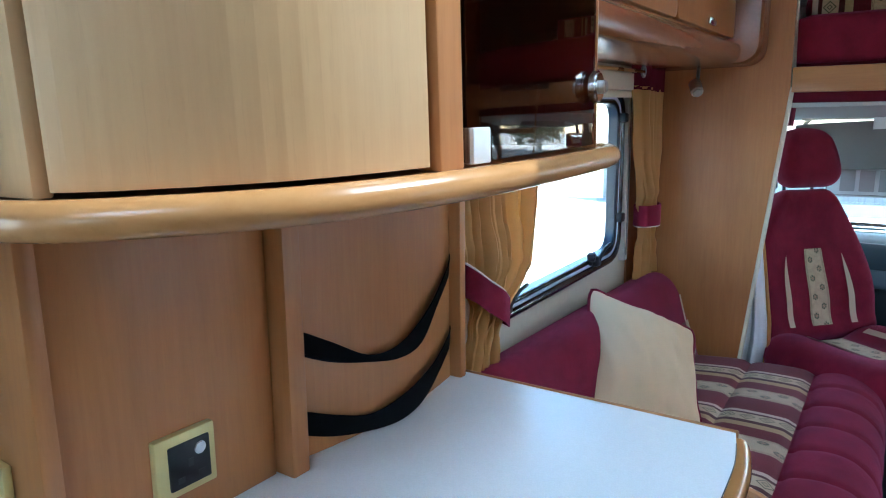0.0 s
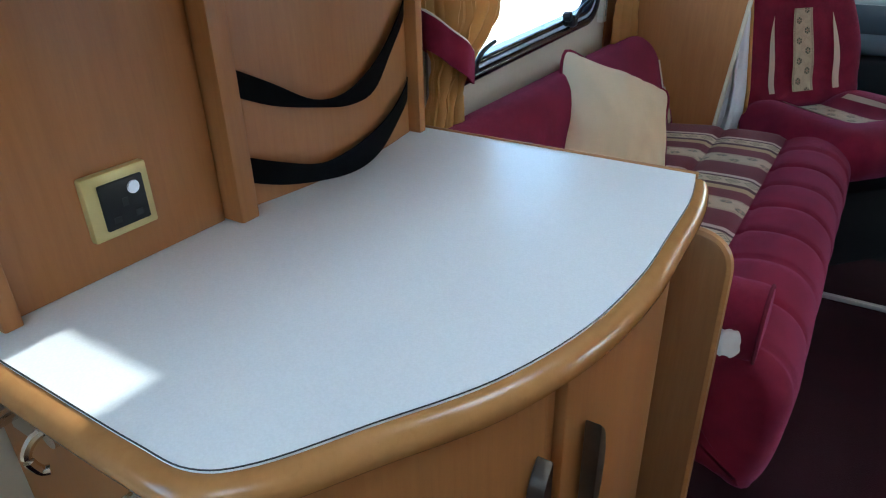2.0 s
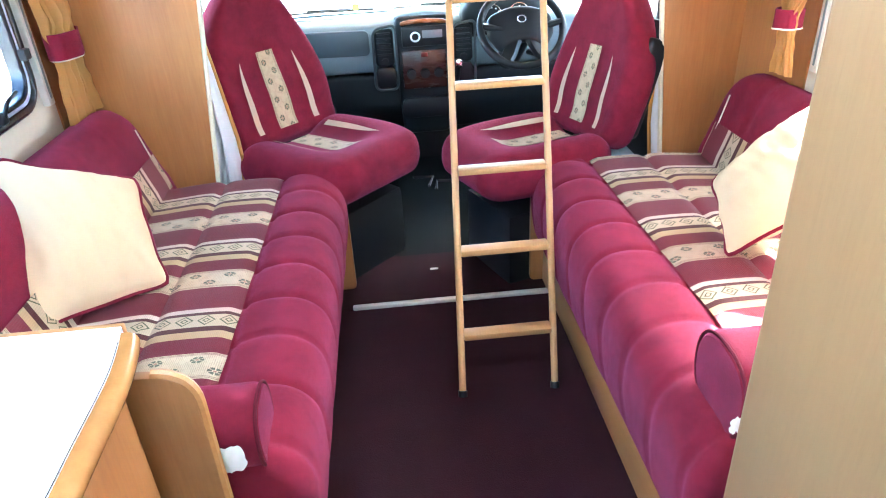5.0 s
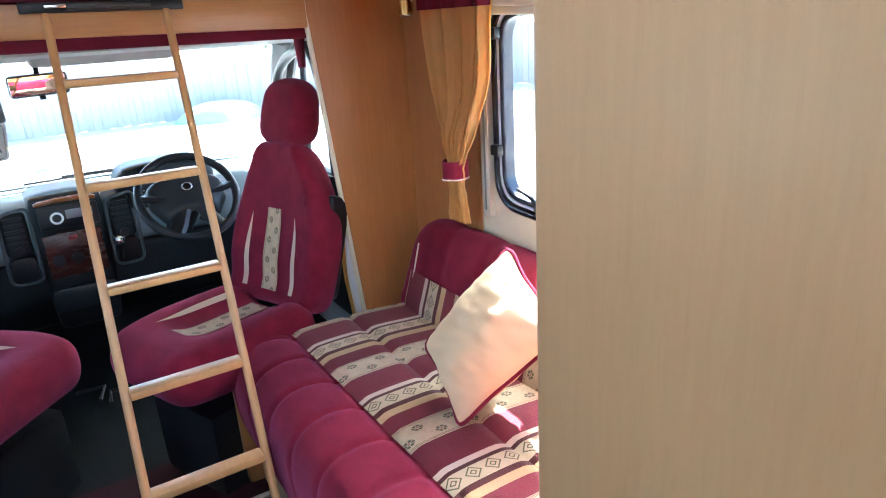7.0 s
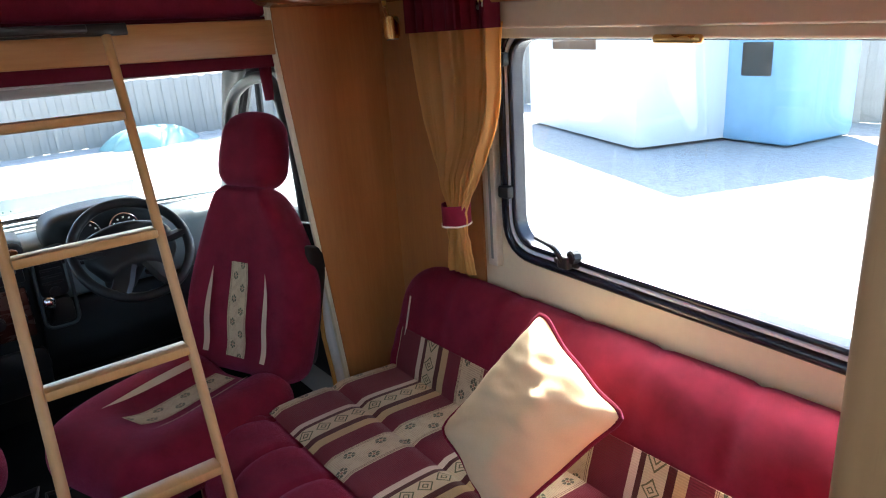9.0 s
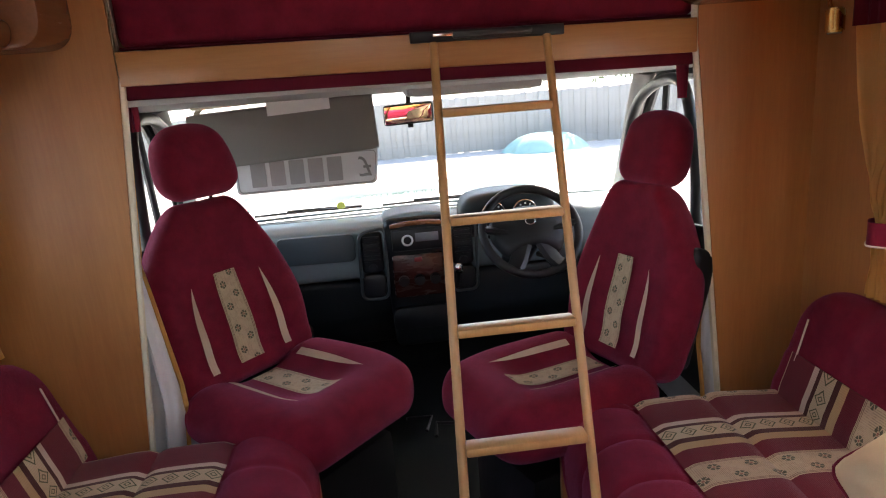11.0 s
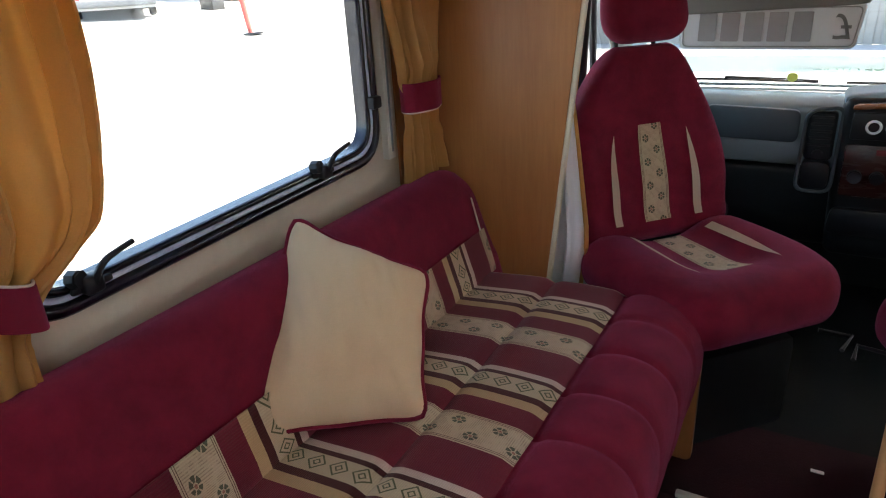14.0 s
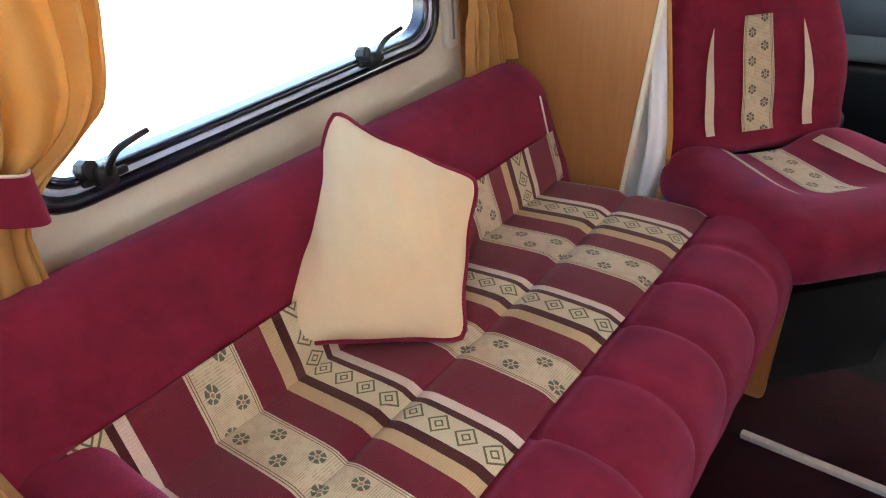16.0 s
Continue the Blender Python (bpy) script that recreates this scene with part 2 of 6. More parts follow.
# ---- builders ----
def link_mesh(name, bm, mats, parent=None):
    me = bpy.data.meshes.new(name)
    bmesh.ops.recalc_face_normals(bm, faces=bm.faces)
    for f in bm.faces:
        f.smooth = True
    bm.to_mesh(me)
    bm.free()
    me.set_sharp_from_angle(angle=radians(38))
    for m in mats if isinstance(mats, (list, tuple)) else [mats]:
        me.materials.append(m)
    ob = new(name, me)
    if parent is not None:
        ob.parent = parent
        ob.matrix_parent_inverse = parent.matrix_world.inverted()
    return ob


def part(name, bm, material, parent, label=""):
    ob = link_mesh(name, bm, material, parent)
    return tagged(ob, label) if label else ob


GROUPS = {"sofa": "facing bench sofas", "scatter_cushion": "cream scatter cushions", "curtain": "gold window curtains", "cab_curtain": "white cab curtains",
          "captain_chair": "swivelling cab seats", "camper_van": "vehicles parked in the yard", "bolster_cushion": "bolsters on the sofas", "wiper": "windscreen wipers",
          "overhead_locker": "overhead lockers", "spot_lamp": "small spot lamps", "wall_socket": "sockets by the dresser", "cassette_blind": "window blinds", "curtain_rail": "brass curtain rails"}


def thing(name, label, category, at=(0, 0, 0), group="", kind=""):
    ob = new(name)
    group = group or GROUPS.get(name, "")
    ob.location = at
    ob.empty_display_size = 0.05
    ob.matrix_world = Matrix.Translation(at)
    return tagged(ob, label, category, group, kind)


def single(name, bm, material, label, category, group="", kind=""):
    return tagged(link_mesh(name, bm, material), label, category, group, kind)


def structure(name, bm, material, label="", category=""):
    return tagged(link_mesh(name, bm, material), label or name.replace("_", " "), category or name.split("_")[0], "", "structure")


def box(x0, x1, y0, y1, z0, z1, bevel=0.003, seg=2, bm=None):
    own = bmesh.new()
    bmesh.ops.create_cube(own, size=1.0)
    for v in own.verts:
        v.co = ((x0 + x1) / 2 + v.co.x * (x1 - x0), (y0 + y1) / 2 + v.co.y * (y1 - y0), (z0 + z1) / 2 + v.co.z * (z1 - z0))
    if bevel:
        bmesh.ops.bevel(own, geom=own.edges[:], offset=bevel, segments=seg, profile=0.5, affect="EDGES")
    return join(bm, own)


def join(bm, own):
    if bm is None:
        return own
    me = bpy.data.meshes.new("join")
    own.to_mesh(me)
    own.free()
    bm.from_mesh(me)
    bpy.data.meshes.remove(me)
    return bm


def prism(points, low, high, axis="z", bevel=0.0, seg=2, bm=None):
    """A polygon of (a, b) pairs pushed along an axis: z -> (x, y), y -> (x, z), x -> (y, z)."""
    own = bmesh.new()
    put = {"z": lambda a, b, c: (a, b, c), "y": lambda a, b, c: (a, c, b), "x": lambda a, b, c: (c, a, b)}[axis]
    bottom = [own.verts.new(put(a, b, low)) for a, b in points]
    top = [own.verts.new(put(a, b, high)) for a, b in points]
    n = len(points)
    own.faces.new(bottom)
    own.faces.new(top[::-1])
    for i in range(n):
        own.faces.new((bottom[i], bottom[(i + 1) % n], top[(i + 1) % n], top[i]))
    bmesh.ops.recalc_face_normals(own, faces=own.faces)
    if bevel:
        bmesh.ops.bevel(own, geom=own.edges[:], offset=bevel, segments=seg, profile=0.5, affect="EDGES", clamp_overlap=True)
    return join(bm, own)


def tube(path, r, n=10, closed=False, bm=None, flat=1.0, up=Vector((0, 0, 1))):
    """A round bar along a path. flat: how far its section is squeezed along the second axis."""
    own = bm if bm is not None else bmesh.new()
    path = [Vector(p) for p in path]
    rings = []
    for i, p in enumerate(path):
        a = path[i - 1] if i or closed else p
        b = path[(i + 1) % len(path)] if i < len(path) - 1 or closed else p
        d = (b - a).normalized()
        u = d.cross(up)
        u = (u if u.length > 0.05 else d.cross(Vector((1, 0, 0)))).normalized()
        w = u.cross(d).normalized()
        rad = r(i / max(1, len(path) - 1)) if callable(r) else r
        rings.append([own.verts.new(p + rad * (math.cos(k) * u + flat * math.sin(k) * w)) for k in (2 * math.pi * j / n for j in range(n))])
    for i in range(len(rings) if closed else len(rings) - 1):
        a, b = rings[i], rings[(i + 1) % len(rings)]
        for j in range(n):
            own.faces.new((a[j], a[(j + 1) % n], b[(j + 1) % n], b[j]))
    if not closed:
        own.faces.new(rings[0][::-1])
        own.faces.new(rings[-1])
    return own


def disc(centre, normal, r, depth, n=20, bm=None, bevel=0.0):
    own = bmesh.new()
    bmesh.ops.create_cone(own, cap_ends=True, segments=n, radius1=r, radius2=r, depth=depth)
    if bevel:
        bmesh.ops.bevel(own, geom=[e for e in own.edges if len(e.link_faces) == 2 and any(len(f.verts) > 4 for f in e.link_faces)],
                        offset=bevel, segments=2, affect="EDGES")
    bmesh.ops.transform(own, verts=own.verts, matrix=Matrix.Translation(centre) @ Vector(normal).to_track_quat("Z", "Y").to_matrix().to_4x4())
    return join(bm, own)


def sheet(fn, nu, nv, bm=None, thick=0.0, uv=None):
    """A surface fn(u, v), u and v from 0 to 1. thick: a second skin behind it. uv: (u, v) -> texture place."""
    own = bm if bm is not None else bmesh.new()
    grid = [[own.verts.new(fn(i / nu, j / nv)) for j in range(nv + 1)] for i in range(nu + 1)]
    faces = []
    lay = own.loops.layers.uv.verify() if uv else None
    for i in range(nu):
        for j in range(nv):
            f = own.faces.new((grid[i][j], grid[i + 1][j], grid[i + 1][j + 1], grid[i][j + 1]))
            faces.append(f)
            if uv:
                for loop, (a, b) in zip(f.loops, ((i, j), (i + 1, j), (i + 1, j + 1), (i, j + 1))):
                    loop[lay].uv = uv(a / nu, b / nv)
    if thick:
        own.normal_update()
        back = [[own.verts.new(v.co - v.normal * thick) for v in row] for row in grid]
        for i in range(nu):
            for j in range(nv):
                f = own.faces.new((back[i][j], back[i][j + 1], back[i + 1][j + 1], back[i + 1][j]))
                if uv:
                    for loop, (a, b) in zip(f.loops, ((i, j), (i, j + 1), (i + 1, j + 1), (i + 1, j))):
                        loop[lay].uv = uv(a / nu, b / nv)
        rim = [(i, 0) for i in range(nu)] + [(nu, j) for j in range(nv)] + [(i, nv) for i in range(nu, 0, -1)] + [(0, j) for j in range(nv, 0, -1)]
        for (a, b), (c, d) in zip(rim, rim[1:] + rim[:1]):
            f = own.faces.new((grid[a][b], back[a][b], back[c][d], grid[c][d]))
            if uv:
                for loop, (p, q) in zip(f.loops, ((a, b), (a, b), (c, d), (c, d))):
                    loop[lay].uv = uv(p / nu, q / nv)
    return own


def loft(profiles, bm=None):
    """Closed outlines joined one after another, capped at both ends."""
    own = bm if bm is not None else bmesh.new()
    rings = [[own.verts.new(p) for p in ring] for ring in profiles]
    n = len(rings[0])
    for a, b in zip(rings, rings[1:]):
        for j in range(n):
            own.faces.new((a[j], a[(j + 1) % n], b[(j + 1) % n], b[j]))
    own.faces.new(rings[0][::-1])
    own.faces.new(rings[-1])
    return own


def soft_box(size, r, cuts=14, shape=None, m=None, bm=None):
    """A padded block about the origin with edges of radius r; shape(p) bends each point; m places it."""
    own = bmesh.new()
    bmesh.ops.create_cube(own, size=2.0)
    bmesh.ops.subdivide_edges(own, edges=own.edges[:], cuts=cuts, use_grid_fill=True)
    half = Vector(size) / 2
    for v in own.verts:
        p = Vector([h * (math.sin(c * math.pi / 2) * 0.55 + c * 0.45) for c, h in zip(v.co, half)])
        q = Vector([max(-(h - r), min(h - r, c)) for c, h in zip(p, half)])
        d = p - q
        p = q + (d.normalized() * r if d.length > 1e-6 else d)
        v.co = shape(p) if shape else p
    if m is not None:
        bmesh.ops.transform(own, verts=own.verts, matrix=m)
    return join(bm, own)


def smooth(points, steps=6):
    """A closed or open run of points rounded by a spline through them."""
    pts = [Vector(p) for p in points]
    out = []
    for i in range(len(pts) - 1):
        p0, p1, p2, p3 = pts[max(0, i - 1)], pts[i], pts[i + 1], pts[min(len(pts) - 1, i + 2)]
        for k in range(steps):
            t = k / steps
            out.append(0.5 * (2 * p1 + (p2 - p0) * t + (2 * p0 - 5 * p1 + 4 * p2 - p3) * t * t + (3 * p1 - p0 - 3 * p2 + p3) * t ** 3))
    return out + [pts[-1]]


def rounded(points, radius, steps=5):
    """A polygon of 2D points with its corners rounded."""
    out, n = [], len(points)
    for i in range(n):
        p, a, b = Vector(points[i]), Vector(points[i - 1]), Vector(points[(i + 1) % n])
        r = radius[i] if isinstance(radius, (list, tuple)) else radius
        da, db = (a - p), (b - p)
        r = min(r, da.length * 0.49, db.length * 0.49)
        if r < 1e-5:
            out.append(tuple(p))
            continue
        s, e = p + da.normalized() * r, p + db.normalized() * r
        for k in range(steps + 1):
            t = k / steps
            out.append(tuple((1 - t) ** 2 * s + 2 * t * (1 - t) * p + t * t * e))
    return out


# ---- the setting ----
WALL_L, WALL_R, END_Y, BACK_Y, ROOF = -1.11, 1.19, 2.60, -1.60, 1.95
SLOPE = 0.034


def tilt(y):
    """Windows and lockers climb slightly towards the front."""
    return SLOPE * (y - 1.9)


def wall_with_hole(x0, x1, y0, y1, z1, hole):
    hy0, hy1, hz0, hz1 = hole
    bm = prism([(y0, 0), (y1, 0), (y1, hz0 + tilt(y1)), (y0, hz0 + tilt(y0))], x0, x1, "x")
    prism([(y0, hz1 + tilt(y0)), (y1, hz1 + tilt(y1)), (y1, z1), (y0, z1)], x0, x1, "x", bm=bm)
    prism([(y0, hz0 + tilt(y0)), (hy0, hz0 + tilt(hy0)), (hy0, hz1 + tilt(hy0)), (y0, hz1 + tilt(y0))], x0, x1, "x", bm=bm)
    prism([(hy1, hz0 + tilt(hy1)), (y1, hz0 + tilt(y1)), (y1, hz1 + tilt(y1)), (hy1, hz1 + tilt(hy1))], x0, x1, "x", bm=bm)
    return bm


WIN_L = (1.36, 2.31, 0.835, 1.385)
WIN_R = (1.13, 2.085, 0.86, 1.40)
# the last hole is unseen, added behind the view to let in fill light
FILL_HOLE = (-1.25, -0.25, 0.95, 1.50)
wall = wall_with_hole(WALL_L - 0.04, WALL_L, 0.2, 2.64, ROOF, WIN_L)
join(wall, wall_with_hole(WALL_L - 0.04, WALL_L, BACK_Y, 0.2, ROOF, FILL_HOLE))
structure("wall_left", wall, WALLBOARD, "cream wallboard side wall with a window and an added fill-light opening")
structure("wall_right", wall_with_hole(WALL_R, WALL_R + 0.04, BACK_Y, 2.64, ROOF, WIN_R), WALLBOARD, "cream wallboard side wall with a window")
# end wall is unseen; its opening is added and sized for fill light
rear = box(WALL_L - 0.04, -0.50, BACK_Y - 0.04, BACK_Y, 0, ROOF, 0)
box(0.15, WALL_R + 0.04, BACK_Y - 0.04, BACK_Y, 0, ROOF, 0, bm=rear)
box(-0.50, 0.15, BACK_Y - 0.04, BACK_Y, 0, 1.12, 0, bm=rear)
box(-0.50, 0.15, BACK_Y - 0.04, BACK_Y, 1.45, ROOF, 0, bm=rear)
structure("wall_rear", rear, WALLBOARD, "plain cream end wall with an added opening for fill light")
structure("floor", box(WALL_L, WALL_R, BACK_Y, 2.33, -0.04, 0.0, 0), CARPET, "dark maroon carpeted floor")
# rooflight where the sun patch points; the unseen rear opening only adds fill light
RL = (-0.46, 0.10, 0.71, 1.23)
roof = box(WALL_L - 0.04, RL[0], BACK_Y - 0.04, 4.42, ROOF, ROOF + 0.04, 0)
box(RL[1], WALL_R + 0.04, BACK_Y - 0.04, 4.42, ROOF, ROOF + 0.04, 0, bm=roof)
box(RL[0], RL[1], BACK_Y - 0.04, -1.15, ROOF, ROOF + 0.04, 0, bm=roof)
box(RL[0], RL[1], -0.35, RL[2], ROOF, ROOF + 0.04, 0, bm=roof)
box(RL[0], RL[1], RL[3], 4.42, ROOF, ROOF + 0.04, 0, bm=roof)
structure("ceiling", roof, CEILING, "white ceiling with a hazy rooflight and an added fill-light panel")
FROSTED = plain("frosted_acrylic", (0.8, 0.82, 0.84), 0.6, vary=0.02)
let_light_through(FROSTED, (0.86, 0.90, 0.94), 0.9)
HAZY = bpy.data.materials.new("hazy_acrylic")
HAZY.use_nodes = True
tree_h = HAZY.node_tree
clear, milky, blend = tree_h.nodes.new("ShaderNodeBsdfTransparent"), tree_h.nodes.new("ShaderNodeBsdfTranslucent"), tree_h.nodes.new("ShaderNodeMixShader")
clear.inputs["Color"].default_value, milky.inputs["Color"].default_value = (0.95, 0.95, 0.95, 1), (0.86, 0.90, 0.94, 1)
blend.inputs[0].default_value = 0.62
tree_h.links.new(clear.outputs[0], blend.inputs[1])
tree_h.links.new(milky.outputs[0], blend.inputs[2])
tree_h.links.new(blend.outputs[0], tree_h.nodes["Material Output"].inputs["Surface"])
structure("rooflight_1", box(RL[0] + 0.002, RL[1] - 0.002, RL[2] + 0.002, RL[3] - 0.002, ROOF + 0.03, ROOF + 0.034, 0), HAZY, "hazy acrylic rooflight in the ceiling", "rooflight")
# unseen frosted panel, added behind the view to brighten the worktop
structure("rooflight_2", box(RL[0] + 0.002, RL[1] - 0.002, -1.148, -0.352, ROOF + 0.03, ROOF + 0.034, 0), FROSTED, "frosted acrylic panel in the ceiling, added for fill light", "rooflight")
structure("floor_strip", box(-0.27, 0.47, 2.325, 2.345, 0.0, 0.016, 0.004), PALE_METAL, "pale metal floor edging strip", "trim")
structure("cab_step_floor", box(-0.9, 1.15, 2.345, 2.72, -0.045, -0.006, 0), CARPET, "maroon carpet before the cab", "floor")
structure("cab_floor", box(-0.9, 1.15, 2.72, 4.2, -0.06, -0.012, 0), CAB_MAT, "grey rubber cab floor mat", "floor")


def end_panel(name, edge_top, edge_low, wall):
    """The wooden panel between living space and cab, with its slanting cream-edged opening."""
    pts = [(wall, -0.02), (edge_low, -0.02), (edge_low, 0.36), (edge_top, 1.42), (edge_top, ROOF), (wall, ROOF)]
    ob = structure(name, prism(pts, END_Y, END_Y + 0.03, "y"), BEECH, "beech veneer end panel beside the cab opening", "panel")
    s = 1 if edge_top > wall else -1
    path = [(edge_low + s * 0.003, END_Y + 0.014, 0.0), (edge_low + s * 0.003, END_Y + 0.014, 0.36), (edge_top + s * 0.003, END_Y + 0.014, 1.42), (edge_top + s * 0.003, END_Y + 0.014, ROOF - 0.01)]
    part("edge_trim", tube(path, 0.011, 8), IVORY, ob, "cream plastic edge trim")


end_panel("wall_end_left", -0.622, -0.738, WALL_L)
end_panel("wall_end_right", 0.85, 0.948, WALL_R)

structure("wall_lining_left", box(WALL_L, WALL_L + 0.006, 2.425, END_Y, 0.0, 1.50, 0), BEECH, "beech lining beside the window", "panel")
structure("wall_lining_right", box(WALL_R - 0.006, WALL_R, 2.19, END_Y, 0.0, 1.50, 0), BEECH, "beech lining beside the window", "panel")

# beam under the overcab bed, valance and mattress edge
BEAM = [(-0.618, 1.402), (0.846, 1.379), (0.846, 1.466), (-0.618, 1.484)]
structure("bed_beam", prism(BEAM, END_Y - 0.004, END_Y + 0.024, "y", 0.003), BEECH_X, "beech board along the overcab bed", "beam")
structure("valance", prism([(-0.618, 1.368), (0.846, 1.348), (0.846, 1.384), (-0.618, 1.407)], END_Y + 0.012, END_Y + 0.05, "y", 0.004), MAROON_DARK, "dark red cloth strip under the bed board", "trim")
# unseen overhang: reach and side thickness are set to keep sun off the cab
structure("bed_base", prism([(WALL_L, 1.43), (WALL_R, 1.43), (WALL_R, 1.47), (WALL_L, 1.47)], END_Y + 0.03, 4.38, "y"), BEECH_X, "wooden overcab bed base", "panel")
structure("wall_front", prism([(WALL_L, 1.44), (WALL_R, 1.44), (WALL_R, ROOF), (WALL_L, ROOF)], 4.38, 4.42, "y"), CEILING, "pale wall at the head of the overcab bed", "wall")
for nm, x in (("wall_luton_left", WALL_L - 0.16), ("wall_luton_right", WALL_R)):
    structure(nm, prism([(2.64, 1.43), (4.42, 1.43), (4.42, ROOF), (2.64, ROOF)], x, x + 0.16, "x"), CEILING, "pale side wall of the overcab bed, widened to block sun", "wall")
mattress = thing("mattress", "maroon overcab mattress resting on the bed base", "mattress", (0.12, 3.2, 1.47))
part("cover", soft_box((1.5, 1.3, 0.17), 0.035, 16, None, pose(0.12, 3.29, 1.565, 0, 0.8, 0)), MAROON, mattress)
part("piping", tube([(-0.62, 2.645, 1.492), (0.1, 2.641, 1.483), (0.86, 2.645, 1.472)], 0.005, 6), MAROON_DARK, mattress, "dark red corded edge")
bolster = thing("spare_cushion", "maroon and striped spare cushion lying on the overcab bed", "cushion", (-0.3, 3.0, 1.65))
part("cover", soft_box((0.75, 0.55, 0.10), 0.04, 12, None, pose(-0.25, 3.1, 1.71)), MAROON, bolster)
part("striped_face", sheet(lambda u, v: (-0.6 + 0.7 * u, 2.823 - 0.0 * v, 1.675 + 0.07 * v), 8, 2, uv=lambda u, v: (0.07 * v, 0.7 * u), thick=0.003), STRIPED, bolster, "striped woven face")


# ---- windows ----
def rect_path(y0, y1, z0, z1, r, x):
    pts = rounded([(y0, z0), (y1, z0), (y1, z1), (y0, z1)], r, 7)
    return [(x, y, z + tilt(y)) for y, z in pts]


def ring(outer, inner, x0, x1):
    """A flat frame between two matching outlines of (y, z)."""
    bm = bmesh.new()
    loops = [[bm.verts.new((x, y, z + tilt(y))) for y, z in line] for x, line in ((x0, outer), (x1, outer), (x1, inner), (x0, inner))]
    n = len(outer)
    for a, b in zip(loops, loops[1:] + loops[:1]):
        for j in range(n):
            bm.faces.new((a[j], a[(j + 1) % n], b[(j + 1) % n], b[j]))
    return bm


def window_latch(parent, y, z, x, side, turn):
    """A black turning catch: round base, lever and stop."""
    s = side
    zz = z + tilt(y)
    bm = disc((x + s * 0.014, y - 0.024, zz + 0.016), (s, 0.2, 0.1), 0.016, 0.026, 8, bevel=0.003)
    soft_box((0.03, 0.036, 0.034), 0.009, 6, None, pose(x + s * 0.020, y - 0.004, zz + 0.002), bm=bm)
    soft_box((0.012, 0.075, 0.014), 0.005, 6, None, pose(x + s * 0.012, y, zz - 0.004), bm=bm)
    c, sn = math.cos(radians(turn)), math.sin(radians(turn))
    pts = [(x + s * 0.030, y - 0.002, zz + 0.004), (x + s * 0.036, y + 0.004, zz + 0.022), (x + s * 0.040, y + 0.018, zz + 0.038), (x + s * 0.042, y + 0.042, zz + 0.046), (x + s * 0.042, y + 0.072, zz + 0.052)]
    tube(smooth(pts, 4), lambda t: 0.0068 - 0.0018 * t, 8, bm=bm)
    part("latch", bm, BLACK, parent)


def side_window(name, wall, side, hole, latches, side_latches, label):
    y0, y1, z0, z1 = hole
    ob = thing(name, label, "window", (wall, (y0 + y1) / 2, z0), kind="structure")
    r = 0.085
    def line(d):
        return rounded([(y0 - d, z0 - d), (y1 + d, z0 - d), (y1 + d, z1 + d), (y0 - d, z1 + d)], r + d * 0.6, 7)
    def profile(d, out, radius):
        return tube([(wall + side * out, y, z + tilt(y)) for y, z in line(d)], radius, 10, True, up=Vector((1, 0, 0)))
    part("outer_seal", ring(line(0.020), line(-0.026), wall - side * 0.03, wall + side * 0.004), FRAME_BLACK, ob)
    part("outer_profile", profile(0.010, 0.004, 0.0145), FRAME_BLACK, ob, "glossy navy-black rounded profile")
    part("bright_bead", profile(-0.0065, 0.006, 0.0055), FRAME_LINE, ob, "pale blue line round the frame")
    part("inner_profile", profile(-0.018, 0.004, 0.0075), FRAME_BLACK, ob)
    pane = part("pane", prism([(y, z + tilt(y)) for y, z in line(-0.02)], wall - side * 0.028 - 0.002, wall - side * 0.028 + 0.002, "x"), GLASS, ob)
    pane.visible_shadow = False
    for y, z, turn in latches:
        window_latch(ob, y, z, wall, side, turn)
    for y, z in side_latches:
        zz = z + tilt(y)
        bm = box(wall, wall + side * 0.03, y - 0.026, y + 0.012, zz - 0.016, zz + 0.016, 0.006) if side > 0 else box(wall + side * 0.03, wall, y - 0.026, y + 0.012, zz - 0.016, zz + 0.016, 0.006)
        box(min(wall, wall + side * 0.014), max(wall, wall + side * 0.014), y - 0.008, y + 0.012, zz - 0.04, zz + 0.04, 0.004, bm=bm)
        part("catch", bm, BLACK, ob)
    return ob


win_l = side_window("window_1", WALL_L, 1, WIN_L, [(1.475, 0.852, 48), (2.085, 0.852, 48)], [(2.316, 0.965), (2.316, 1.31)], "black-framed acrylic side window with turning catches")
win_r = side_window("window_2", WALL_R, -1, WIN_R, [(1.89, 0.876, 48)], [(2.09, 1.01), (2.09, 1.33)], "black-framed acrylic side window with turning catches")


